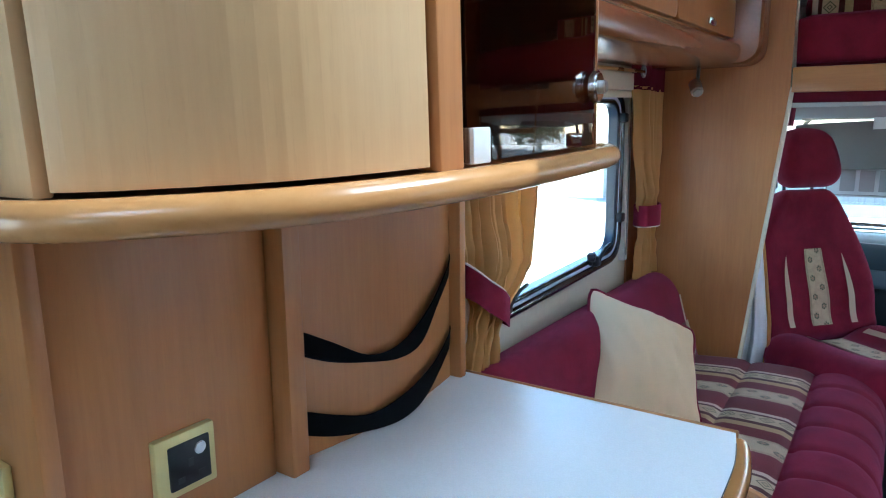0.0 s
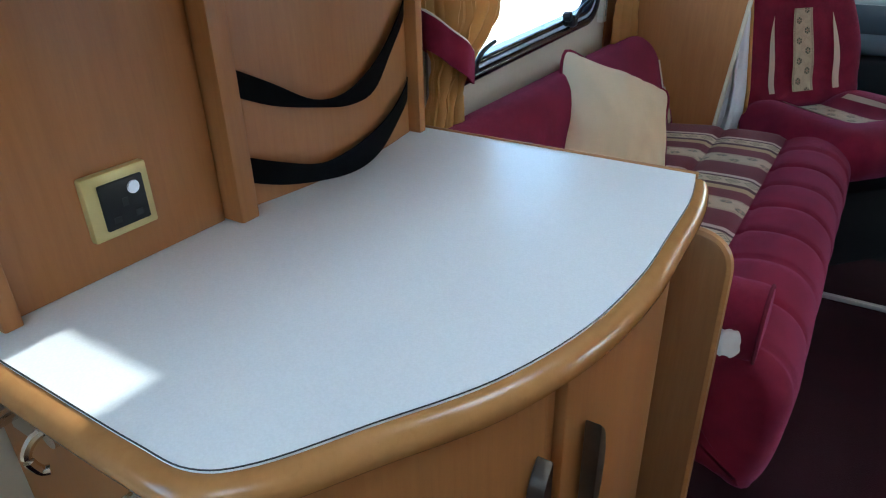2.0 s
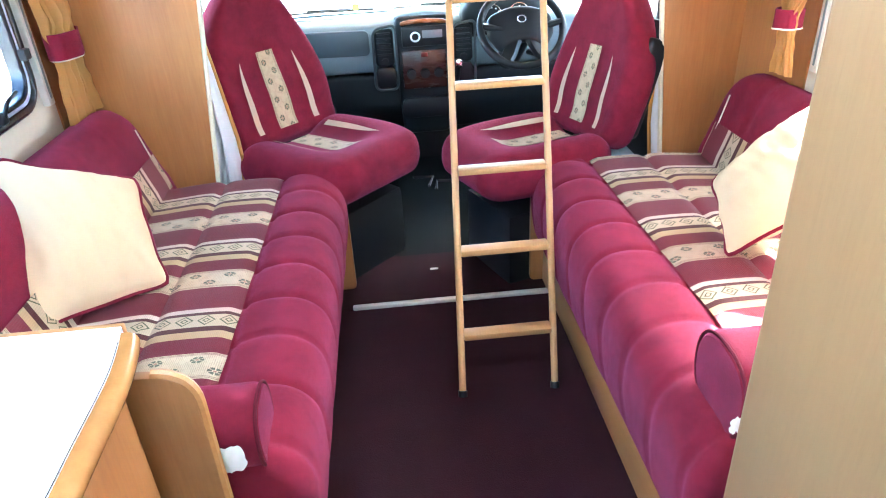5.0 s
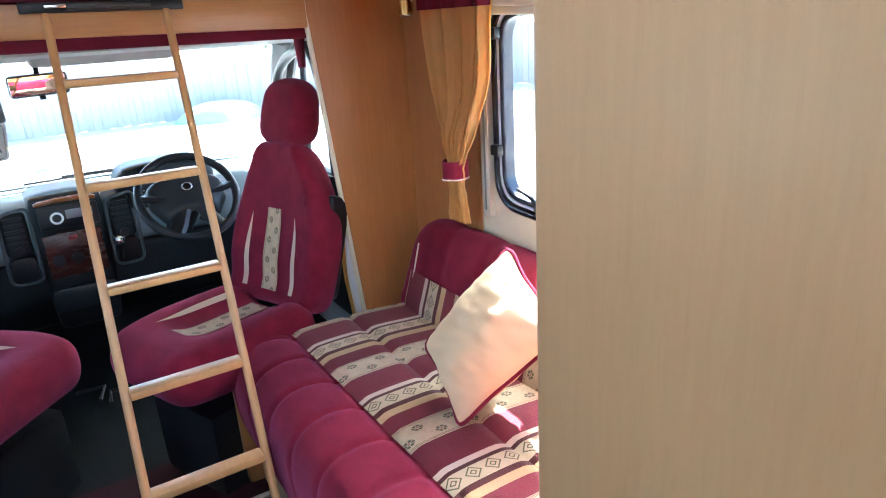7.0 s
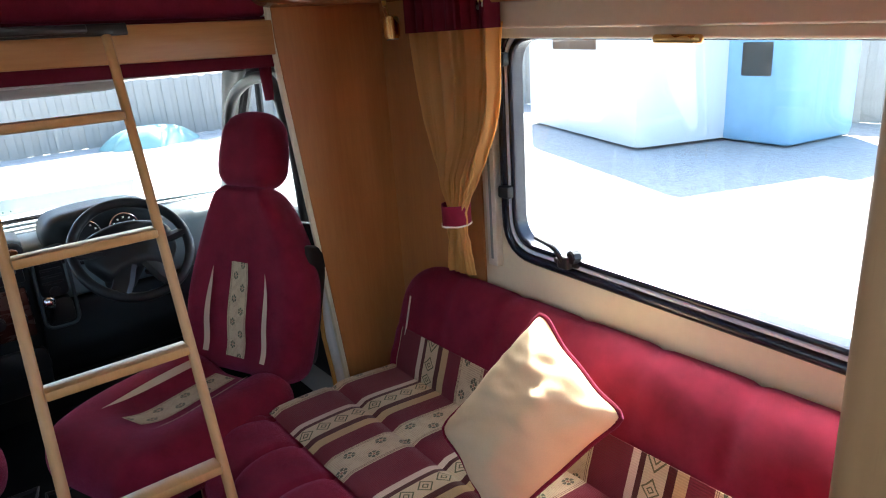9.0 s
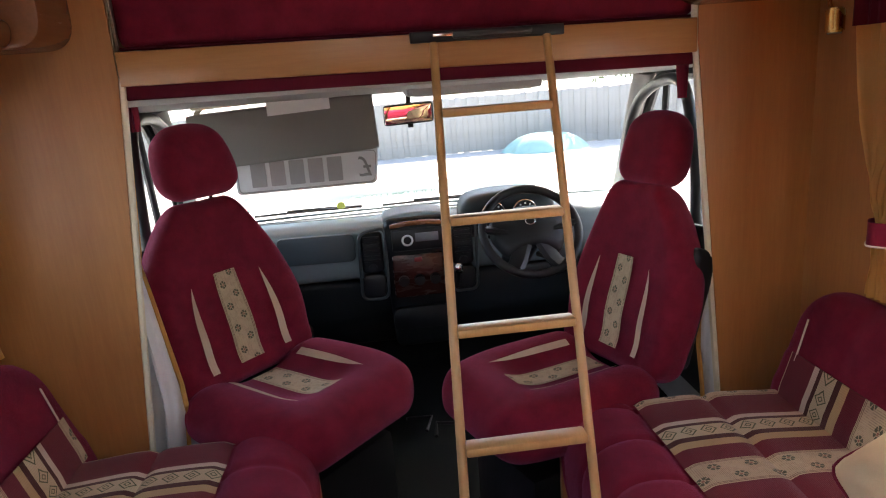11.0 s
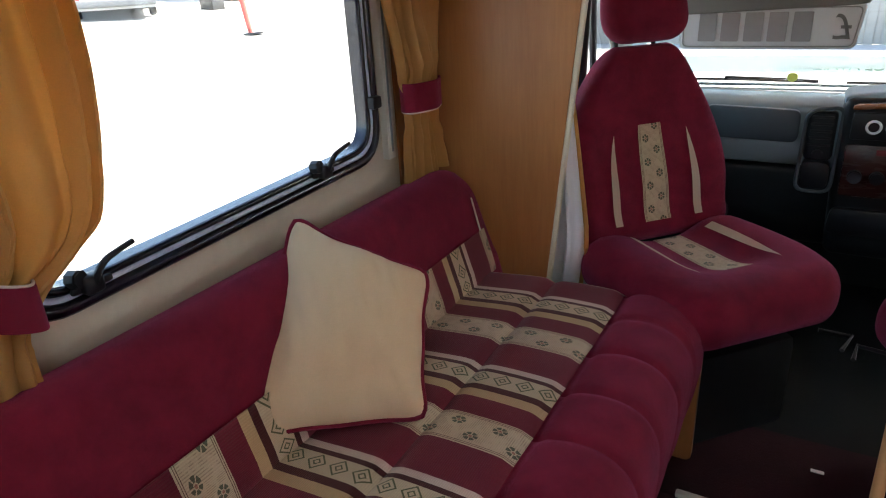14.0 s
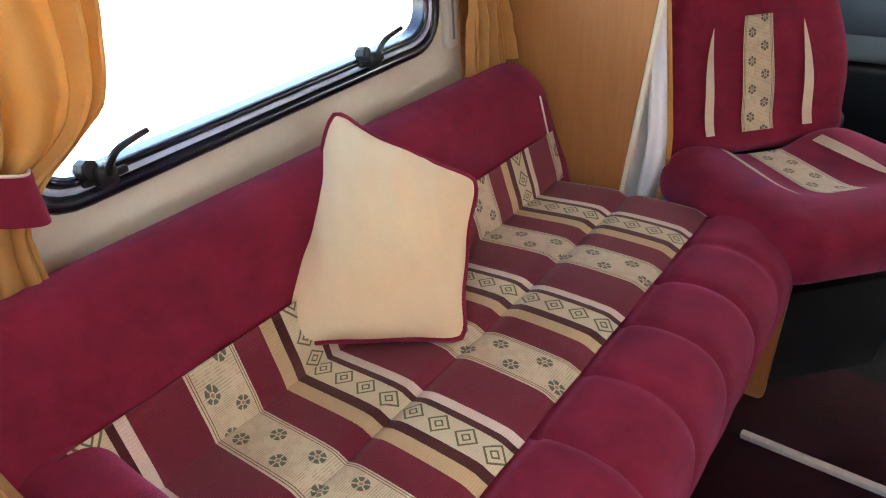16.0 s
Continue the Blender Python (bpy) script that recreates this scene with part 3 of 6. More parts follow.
def blind(wall, side, y0, y1, z, label):
    ob = thing("cassette_blind", label, "blind", (wall, (y0 + y1) / 2, z))
    def bar(a, b, zl, zh, x0, x1, name, mat, lab=""):
        bm = prism([(a, zl + tilt(a)), (b, zl + tilt(b)), (b, zh + tilt(b)), (a, zh + tilt(a))], min(x0, x1), max(x0, x1), "x", 0.006, 3)
        return part(name, bm, mat, ob, lab)
    bar(y0, y1, z, z + 0.058, wall, wall + side * 0.05, "cassette", WALLBOARD)
    bar(y0 + 0.02, y1 - 0.02, z - 0.022, z + 0.002, wall + side * 0.012, wall + side * 0.036, "pull_bar", IVORY, "ivory blind bar")
    mid = (y0 + y1) / 2
    bar(mid - 0.05, mid + 0.05, z - 0.03, z - 0.014, wall + side * 0.034, wall + side * 0.046, "pull_tab", BRASS, "brass-coloured pull tab")
    for y in (y0 + 0.012, y1 - 0.02):
        zb = 0.82 + tilt(y)
        part("side_rail", box(min(wall, wall + side * 0.022), max(wall, wall + side * 0.022), y - 0.024, y + 0.012, zb - 0.02, z + tilt(y), 0.003), PALE_METAL, ob, "pale aluminium side rail")
        part("rail_groove", box(min(wall + side * 0.02, wall + side * 0.024), max(wall + side * 0.02, wall + side * 0.024), y - 0.010, y - 0.003, zb, z + tilt(y) - 0.01, 0), DASH_GREY, ob)
    return ob


blind(WALL_L, 1, 1.27, 2.395, 1.40, "cream roller blind cassette above the side window")
blind(WALL_R, -1, 1.04, 2.165, 1.40, "cream roller blind cassette above the side window")


def curtain_rail(x, y0, y1, z, bracket):
    ob = thing("curtain_rail", "thin brass curtain rail under the overhead locker", "curtain rail", (x, y0, z))
    part("rod", tube([(x, y0, z + tilt(y0)), (x, y1, z + tilt(y1))], 0.006, 10), BRASS, ob)
    part("bracket", box(x - 0.008, x + 0.008, bracket - 0.008, bracket + 0.008, z + tilt(bracket) - 0.014, z + 0.03 + tilt(bracket), 0.002), BRASS, ob)
    part("end_ring", tube([(x + 0.0 * k, y1 + 0.016 * math.cos(k), z + tilt(y1) + 0.016 * math.sin(k)) for k in (2 * math.pi * i / 16 for i in range(16))], 0.005, 8, True, up=Vector((1, 0, 0))), STEEL, ob, "metal eyelet")


curtain_rail(-1.04, 1.2, 2.34, 1.462, 1.88)
curtain_rail(1.11, 1.05, 2.08, 1.462, 1.5)


def spline_at(rows, z):
    """Rows of (z, a, b) from high to low, run through by a smooth curve."""
    z = max(rows[-1][0], min(rows[0][0], z))
    for i in range(len(rows) - 1):
        if z >= rows[i + 1][0]:
            break
    zs = [r[0] for r in rows]
    def slope(k, c):
        lo, hi = max(0, k - 1), min(len(rows) - 1, k + 1)
        return (rows[hi][c] - rows[lo][c]) / (zs[hi] - zs[lo])
    span = zs[i + 1] - zs[i]
    t = (z - zs[i]) / span
    h00, h10, h01, h11 = 2 * t ** 3 - 3 * t * t + 1, t ** 3 - 2 * t * t + t, 3 * t * t - 2 * t ** 3, t ** 3 - t * t
    return tuple(h00 * rows[i][c] + h10 * span * slope(i, c) + h01 * rows[i + 1][c] + h11 * span * slope(i + 1, c) for c in (1, 2))


def curtain(rows, x, folds, tie, seed, label, deep=0.022, slant=0.0, inward=1, tie_y=None):
    """A curtain drawn in by a tie-back: header, cloth, tie."""
    rnd = random.Random(seed)
    phase = [rnd.uniform(-0.5, 0.5) for _ in range(4)]
    ztop, zlow = rows[0][0], rows[-1][0]
    ztie = (tie[0] + tie[1]) / 2
    ob = thing("curtain", label, "curtain", (x, (rows[0][1] + rows[0][2]) / 2, zlow))
    def at(u, z):
        a, b = spline_at(rows, z)
        pinch = min(1.0, abs(b - a) / abs(rows[0][2] - rows[0][1]))
        near = math.exp(-((z - ztie) / 0.16) ** 2)
        k = 2 * math.pi * folds * (u + 0.07 * math.sin(5 * u + phase[0]) + 0.035 * math.sin(11 * u + phase[2] * 6)) + phase[1] + 1.1 * (z - ztie) * math.sin(4 * u + seed)
        wave = math.sin(k) * (0.75 + 0.45 * math.sin(2.1 * u * folds + seed)) + 0.35 * math.sin(2.3 * k + phase[2])
        depth = deep * (0.40 + 0.60 * pinch) * (0.8 + 0.3 * math.sin(3 * u + phase[3]))
        rumple = 0.010 * near * noise.noise(Vector((u * 9, z * 26, seed))) + 0.007 * noise.noise(Vector((u * 5, z * 7, seed + 3)))
        y = a + (b - a) * u + 0.004 * math.sin(k * 1.3)
        puff = 0.022 * math.exp(-((z - ztie - 0.09) / 0.07) ** 2) * math.sin(math.pi * u)
        return (x + inward * (depth * wave + 0.016 * (1 - pinch) + rumple + puff), y, z)
    part("cloth", sheet(lambda u, v: at(u, ztop + (zlow - ztop) * v), folds * 14, 64, thick=0.0025), CURTAIN, ob)
    part("header", sheet(lambda u, v: tuple(Vector(at(u, ztop)) + Vector((inward * 0.004, 0, -0.012 + 0.085 * v))), folds * 14, 4, thick=0.004), MAROON_DARK, ob, "dark red gathered header")
    z1, z0 = tie
    a, b = tie_y or spline_at(rows, ztie)
    mid, half = (a + b) / 2, abs(b - a) / 2 + 0.004
    def band(u, v):
        k = 2 * math.pi * u
        y = mid + half * math.cos(k)
        z = z0 + (z1 - z0) * v + slant * (y - mid) - (0.016 * math.sin(k) if slant else 0.0)
        return (x + inward * (0.012 + (0.040 + 0.003 * math.sin(5 * k)) * math.sin(k)), y, z)
    part("tie_back", sheet(band, 40, 5, thick=0.003), MAROON, ob, "maroon cloth tie-back with pale piping")
    for v, dz in ((1, 0.002) if slant else (0, -0.002),):
        part("piping", tube([tuple(Vector(band(i / 40, v)) + Vector((0, 0, dz))) for i in range(40)], 0.0026, 6, True), WHITE_PIPE, ob)
    return ob


GOLD = "gold satin curtain with maroon header and tie-back beside the window"
curtain([(1.43, 2.30, 2.575), (1.2, 2.345, 2.57), (1.04, 2.375, 2.545), (0.97, 2.388, 2.535), (0.90, 2.385, 2.54), (0.745, 2.375, 2.585)], -1.055, 6, (1.015, 0.94), 3, GOLD, 0.018)
curtain([(1.43, 1.16, 1.525), (1.28, 1.17, 1.535), (1.15, 1.185, 1.53), (1.03, 1.20, 1.508), (0.96, 1.212, 1.478), (0.92, 1.22, 1.43), (0.89, 1.222, 1.375), (0.86, 1.22, 1.345), (0.82, 1.21, 1.328), (0.745, 1.185, 1.325)], -1.045, 8, (0.955, 0.885), 5, GOLD, 0.020, -0.62, 1, (1.205, 1.352))
curtain([(1.42, 2.03, 2.36), (1.2, 2.055, 2.325), (1.05, 2.125, 2.265), (0.97, 2.168, 2.236), (0.91, 2.168, 2.236), (0.795, 2.148, 2.254)], 1.115, 9, (0.982, 0.93), 8, GOLD, 0.015, 0.0, -1)


def cab_curtain(x0, x1, side, label):
    ob = thing("cab_curtain", label, "curtain", (x0, 2.68, 0.0))
    def cloth_at(u, v):
        z = 1.36 - 1.32 * v
        wide = 0.35 + 0.65 * min(1, max(0, (v - 0.33) / 0.3))
        xx = x0 + (x1 - x0) * u * wide + side * (0.13 if v < 0.0 else 0.105) * (1 - min(1, v / 0.78)) * -1
        return (xx, 2.665 + 0.02 * math.sin(u * 15) + 0.008 * math.sin(u * 31 + v * 4), z)
    part("lining", sheet(cloth_at, 36, 20, thick=0.003), LINING, ob)
    hx = -0.622 if side < 0 else 0.832
    part("header", sheet(lambda u, v: (hx + side * 0.016 * (1 - 2 * u) * (1 - 0.4 * v), 2.648 + 0.010 * math.sin(u * 14), 1.40 - (0.03 if side > 0 else 0.0) - 0.11 * v), 14, 6, thick=0.003), MAROON, ob, "maroon gathered header")
    edge = [tuple(Vector(cloth_at(1.0, i / 20)) + Vector((0, -0.002, 0))) for i in range(21)]
    part("gold_edge", tube(edge, 0.007, 6), CURTAIN, ob, "gold cloth edge")


cab_curtain(-0.80, -0.655, -1, "white-lined cab curtain with a gold edge, drawn back")
cab_curtain(1.02, 0.93, 1, "white-lined cab curtain with a gold edge, drawn back")


# ---- sofas ----
def outline_normals(pts):
    n = len(pts)
    out = []
    for i in range(n):
        a, b = Vector(pts[i - 1]), Vector(pts[(i + 1) % n])
        d = (b - a).normalized()
        out.append(Vector((d.y, -d.x)))
    area = sum(pts[i - 1][0] * pts[i][1] - pts[i][0] * pts[i - 1][1] for i in range(n))
    return out if area > 0 else [-q for q in out]


def padded(profile, y0, y1, r, X, ripple=None, steps=90):
    """A cushion of one (x, z) outline along y with rounded ends. ripple(x, z, y): how far the skin is pulled in."""
    pts = [tuple(p) for p in profile]
    nor = outline_normals(pts)
    rings = []
    for i in range(steps + 1):
        t = i / steps
        y = y0 + (y1 - y0) * (0.5 - 0.5 * math.cos(math.pi * t)) if steps < 30 else None
        if y is None:
            e = 10
            y = (y0 + r * (1 - math.cos(math.pi / 2 * i / e)) if i <= e else y1 - r * (1 - math.cos(math.pi / 2 * (steps - i) / e)) if i >= steps - e
                 else y0 + r + (y1 - y0 - 2 * r) * (i - e) / (steps - 2 * e))
        edge = min(y - y0, y1 - y)
        pull = r - math.sqrt(max(0.0, r * r - (r - edge) ** 2)) if edge < r else 0.0
        rings.append([(X(p[0] - q.x * (pull + (ripple(p[0], p[1], y) if ripple else 0))), y, p[1] - q.y * (pull + (ripple(p[0], p[1], y) if ripple else 0))) for p, q in zip(pts, nor)])
    return loft(rings)


def sofa(name, X, y0, y1, phase, back_x, back_top, back_y1, label, lift=0.0, rail=False):
    ob = thing(name, label, "sofa", (X(-0.6), (y0 + y1) / 2, 0))
    inset = -0.33 if rail else -0.42
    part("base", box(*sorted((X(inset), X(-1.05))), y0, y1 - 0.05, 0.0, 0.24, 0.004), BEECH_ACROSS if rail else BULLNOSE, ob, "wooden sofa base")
    part("end_board", prism(rounded([(X(-0.260), 0), (X(-0.58), 0), (X(-0.58), 0.36), (X(-0.260), 0.36)], 0.02), y1 - 0.04, y1 - 0.018, "y", 0.003), BEECH, ob, "beech end board")
    if rail:
        part("skirting_rail", box(*sorted((X(-0.335), X(-0.305))), y0, y1 - 0.05, 0.005, 0.13, 0.006), BEECH_ACROSS, ob)
    prof = smooth([(-1.04, 0.27), (-1.03, 0.455), (-0.87, 0.462), (-0.70, 0.476), (-0.665, 0.464), (-0.63, 0.476), (-0.50, 0.476), (-0.468, 0.462), (-0.44, 0.480),
                   (-0.38, 0.490), (-0.32, 0.478), (-0.276, 0.44), (-0.258, 0.38), (-0.262, 0.28), (-0.280, 0.19), (-0.32, 0.155), (-0.45, 0.19), (-1.0, 0.235)], 4)
    prof = [(p[0], p[1] + lift) for p in prof]
    def pinch(x, z, y):
        if x < -0.475 or z < 0.17:
            return 0.004 * (1 - abs(math.sin(math.pi * (phase - y) / 0.1815))) if -1.0 < x and z > 0.4 else 0.0
        g = abs(math.sin(math.pi * (y - y0 - 0.05) / 0.163))
        return 0.009 * (1 - g) ** 7 + 0.002 * (1 - g) + 0.004 * noise.noise(Vector((x * 9, y * 9, z * 9)))
    part("seat_cushion", padded(prof, y0, y1, 0.045, X, pinch, 150), MAROON, ob)
    # striped panel let into the seat, following its skin
    top = [p for p in prof if -0.93 <= p[0] <= -0.47 and p[1] > 0.4 + lift]
    top.sort()
    def skin(u, v):
        x = -0.92 + 0.452 * u
        y = y0 + 0.06 + (y1 - y0 - 0.075) * v
        for (xa, za), (xb, zb) in zip(top, top[1:]):
            if xa <= x <= xb:
                z = za + (zb - za) * (x - xa) / max(1e-6, xb - xa)
                break
        else:
            z = top[0][1] if x < top[0][0] else top[-1][1]
        puff = 0.004 * (1 - abs(math.sin(math.pi * (phase - y) / 0.1815)))
        end = max(0.0, 1 - (y1 - y) / 0.045)
        return (X(x), y, z - puff + 0.0035 - 0.045 * (1 - math.sqrt(max(0, 1 - end * end))))
    part("striped_panel", sheet(skin, 44, 150, uv=lambda u, v: (0.452 * u, phase - (y0 + 0.06 + (y1 - y0 - 0.075) * v))), STRIPED, ob, "woven striped seat panel with diamonds and flowers")
    bt = back_top
    backp = [(back_x, 0.30), (-0.86, 0.32), (-0.868, 0.47), (-0.888, 0.53), (-0.905, 0.585), (-0.918, 0.63), (-0.938, bt - 0.06), (-0.965, bt - 0.018),
             (-1.005, bt), (-1.05, bt - 0.015), (back_x, bt - 0.06), (back_x, 0.45)]
    backp = smooth(backp, 3)
    def buttons(x, z, y):
        seam = 0.008 * (1 - abs(math.sin(math.pi * (y - 1.2) / 0.21))) ** 6 if rail and z > 0.60 else 0.0
        return (0.003 * math.sin(y * 17 + z * 11) if x > -0.99 else 0.0) + seam
    rest = padded(backp, y0 - 0.02, back_y1, 0.04, X, buttons, 110)
    for v in rest.verts:
        edge = min(v.co.y - y0 + 0.02, back_y1 - v.co.y)
        if edge < 0.13 and v.co.z > 0.45:
            drop = 0.13 - math.sqrt(0.13 ** 2 - (0.13 - max(0.0, edge)) ** 2)
            v.co.z = 0.45 + (v.co.z - 0.45) * (1 - 0.85 * drop / (bt - 0.45))
    part("backrest", rest, MAROON, ob)
    front = [(-0.8645, 0.462), (-0.872, 0.495), (-0.884, 0.53), (-0.9015, 0.585)]
    def band(u, v):
        k = min(2, int(u * 3))
        t = u * 3 - k
        (xa, za), (xb, zb) = front[k], front[k + 1]
        y = y0 + 0.06 + (back_y1 - y0 - 0.13) * v
        x = xa + (xb - xa) * t
        return (X(x + 0.0055), y, za + (zb - za) * t)
    part("striped_band", sheet(band, 6, 90, uv=lambda u, v: (0.128 * u, phase - (y0 + 0.06 + (back_y1 - y0 - 0.13) * v)), thick=0.002), STRIPED, ob, "woven striped lower back band")
    part("end_piping", tube([(X(p[0] + 0.002), back_y1 - 0.088, p[1]) for p in smooth([(-0.868, 0.47), (-0.898, 0.58), (-0.925, 0.68)], 5)], 0.0025, 6), WHITE_PIPE, ob)
    return ob


sofa("sofa", lambda x: x, 1.15, 2.52, 2.395, -1.10, 0.760, 2.59, "maroon velour bench sofa with woven stripes under the side window")
sofa("sofa", lambda x: 0.142 - x, 1.06, 2.47, 2.315, -1.04, 0.752, 2.48, "maroon velour bench sofa with woven stripes, partly in sun", rail=True)


def bolster_cushion(X, y, z, x0, x1, ry, rz, label):
    ob = thing("bolster_cushion", label, "cushion", (X(x0), y, 0.47))
    prof = [(ry * math.copysign(abs(math.cos(k)) ** 0.8, math.cos(k)), rz * math.copysign(abs(math.sin(k)) ** 0.8, math.sin(k))) for k in (2 * math.pi * i / 32 for i in range(32))]
    def ringat(x, f):
        return [(X(x), y + a * f, z + b * f) for a, b in prof]
    xs = [(x0, 0.90), (x0 - 0.008, 0.97), (x0 - 0.02, 1.0)] + [(x0 + (x1 - x0) * (0.1 + 0.08 * i), 1.0 + 0.012 * math.sin(i * 2.1)) for i in range(11)] + [(x1 + 0.01, 0.97), (x1, 0.9)]
    part("cover", loft([ringat(x, f) for x, f in xs]), MAROON, ob)
    part("piping", tube([(X(x0 - 0.004), y + a * 0.985, z + b * 0.985) for a, b in prof], 0.0035, 6, True, up=Vector((1, 0, 0))), MAROON_DARK, ob, "dark red corded seam")


bolster_cushion(lambda x: x, 1.211, 0.512, -0.335, -1.0, 0.066, 0.072, "maroon bolster cushion at the end of the sofa")
bolster_cushion(lambda x: 0.142 - x, 1.165, 0.54, -0.325, -0.98, 0.092, 0.085, "maroon bolster cushion at the end of the sofa")


def scatter_cushion(corners, thick, label, bow=1):
    """A square cushion from its corners: two below, two above."""
    c00, c10, c01, c11 = (Vector(c) for c in corners)
    n = (c10 - c00).cross(c01 - c00).normalized() * bow
    ob = thing("scatter_cushion", label, "cushion", tuple(c00))
    def edge(s, t):
        # drawn-out corners and slightly hollow, wavy sides
        a, b = 2 * s - 1, 2 * t - 1
        s, t = (0.5 + 0.5 * a * (0.955 + 0.075 * b * b - 0.055 * b ** 12 + 0.010 * math.sin(7 * b + 2)), 0.5 + 0.5 * b * (0.955 + 0.075 * a * a - 0.055 * a ** 12 + 0.010 * math.sin(6 * a + 1)))
        return (c00 * (1 - s) + c10 * s) * (1 - t) + (c01 * (1 - s) + c11 * s) * t
    def face(sign):
        def at(s, t):
            p, q = 1 - (2 * s - 1) ** 2, 1 - (2 * t - 1) ** 2
            h = thick / 2 * (max(0, p * q)) ** 0.58 + 0.014 * noise.noise(Vector((s * 4 + 3, t * 4, thick * 30))) * (p * q) ** 0.4 + 0.010 * noise.noise(Vector((s * 13 + t * 5, t * 5, 5))) * (p * q) ** 0.25
            return tuple(edge(s, t) + n * sign * h)
        return at
    bm = sheet(face(1), 40, 40)
    sheet(face(-1), 40, 40, bm)
    bmesh.ops.remove_doubles(bm, verts=bm.verts, dist=0.0004)
    part("cover", bm, CREAM_CLOTH, ob)
    run = [tuple(edge(i / 24, 0)) for i in range(24)] + [tuple(edge(1, i / 24)) for i in range(24)] + [tuple(edge(1 - i / 24, 1)) for i in range(24)] + [tuple(edge(0, 1 - i / 24)) for i in range(24)]
    part("piping", tube(run, 0.0055, 8, True), MAROON, ob, "maroon piping along the edges")
    return ob


scatter_cushion([(-0.938, 1.562, 0.502), (-0.672, 1.795, 0.485), (-1.03, 1.895, 0.812), (-0.745, 1.955, 0.712)], 0.20, "cream scatter cushion with maroon piping leaning on the sofa back")
scatter_cushion([(0.75, 1.69, 0.48), (0.955, 1.555, 0.705), (0.79, 1.90, 0.595), (0.965, 1.77, 0.85)], 0.19, "cream scatter cushion with maroon piping standing on its corner")


# ---- dresser with its curved worktop ----
def offset(path, d):
    """A 2D path pushed d to its right-hand side."""
    out = []
    for i, p in enumerate(path):
        a, b = Vector(path[max(0, i - 1)]), Vector(path[min(len(path) - 1, i + 1)])
        t = (b - a).normalized()
        out.append(Vector((p[0] + t.y * d, p[1] - t.x * d)))
    return out


def curved_wall(path, y0, y1, d, z0, z1, thick, bevel=0.0):
    """An upright board that follows the stretch of a path between two y values."""
    fine = [Vector(p).lerp(Vector(q), k / 5) for p, q in zip(path, path[1:]) for k in range(5)]
    pairs = [(p, q) for p, q in zip(offset(fine, d), offset(fine, d - thick)) if y0 <= p.y <= y1]
    ring_pts = [tuple(p) for p, _ in pairs] + [tuple(q) for _, q in pairs[::-1]]
    return prism(ring_pts, z0, z1, "z", bevel, 2)


RIM = smooth([(-1.105, 0.287), (-0.85, 0.285), (-0.72, 0.285), (-0.655, 0.290), (-0.612, 0.324), (-0.562, 0.405), (-0.500, 0.51), (-0.461, 0.63), (-0.446, 0.76),
              (-0.448, 0.88), (-0.452, 1.00), (-0.463, 1.075)], 6)
dresser = thing("dresser", "beech dresser with a bowed front and white laminate top", "dresser", (-0.75, 0.7, 0))
body_line = [tuple(p) for p in offset(RIM, -0.034)]
part("body", prism(body_line + [(-0.50, 1.10), (-1.105, 1.10)], 0.0, 0.765, "z"), BEECH, dresser)
top_line = [tuple(p) for p in offset(RIM, -0.005)]
part("worktop", prism(top_line + [(-0.476, 1.112), (-1.105, 1.112)], 0.772, 0.806, "z"), LAMINATE, dresser, "smooth white laminate worktop")
part("edging", tube([(p.x, p.y, 0.786) for p in RIM] + [(-0.470, 1.100, 0.786)], 0.0178, 14, flat=1.0), wood("lacquered_edging", (0.35, 0.155, 0.047), (0.46, 0.23, 0.08), (6, 6, 6), 0.2), dresser, "glossy beech bullnose edging")
part("joint", tube([(p.x, p.y, 0.8062) for p in offset(RIM, -0.005)], 0.0008, 5), RUBBER, dresser, "thin dark joint round the laminate")
part("end_edging", box(-1.105, -0.472, 1.1125, 1.1175, 0.765, 0.8095, 0.002), BEECH_X, dresser, "beech strip along the worktop end")
part("front_post", curved_wall(RIM, 0.604, 0.622, -0.026, 0.02, 0.752, 0.02), BEECH, dresser)
for y0, y1, hy in ((0.325, 0.60, 0.565), (0.628, 1.06, 0.672)):
    door = part("door", curved_wall(RIM, y0, y1, -0.018, 0.03, 0.748, 0.016, 0.003), BEECH, dresser, "bowed beech cupboard door")
    near = min(offset(RIM, -0.010), key=lambda p: abs(p.y - hy))
    arc = [(-0.085, 0), (-0.06, 0.020), (-0.02, 0.030), (0.02, 0.030), (0.06, 0.020), (0.085, 0)]
    turn = 1 if hy > 0.6 else -1
    bm = prism([(near.y + (p.y - 0.012) * turn, 0.575 + p.x) for p in smooth(arc, 4)], near.x - 0.004, near.x + 0.016, "x", 0.002)
    part("handle", bm, plain("bronze_pull", (0.10, 0.075, 0.055), 0.35, 0.8), door, "dark bronze half-moon pull")
for y in (0.30,):
    lock = part("lock", box(-1.035, -0.985, 0.309, 0.315, 0.655, 0.735, 0.004), STEEL, dresser, "steel push-lock plate")
    part("knob", disc((-1.012, 0.292, 0.70), (0, 1, 0), 0.017, 0.04, 16, bevel=0.004), CHROME, lock)
    part("cap", box(-1.05, -1.018, 0.258, 0.275, 0.684, 0.716, 0.004), BLACK, lock)
for x, z in ((-0.945, 0.672), (-0.80, 0.655)):
    bm = tube(smooth([(x, 0.314, z + 0.025), (x - 0.004, 0.296, z + 0.018), (x - 0.006, 0.285, z), (x - 0.004, 0.292, z - 0.022), (x, 0.300, z - 0.026)], 4), 0.006, 8)
    disc((x, 0.311, z + 0.012), (0, 1, 0), 0.014, 0.006, 14, bm)
    part("hook", bm, CHROME, dresser, "small chrome hook")
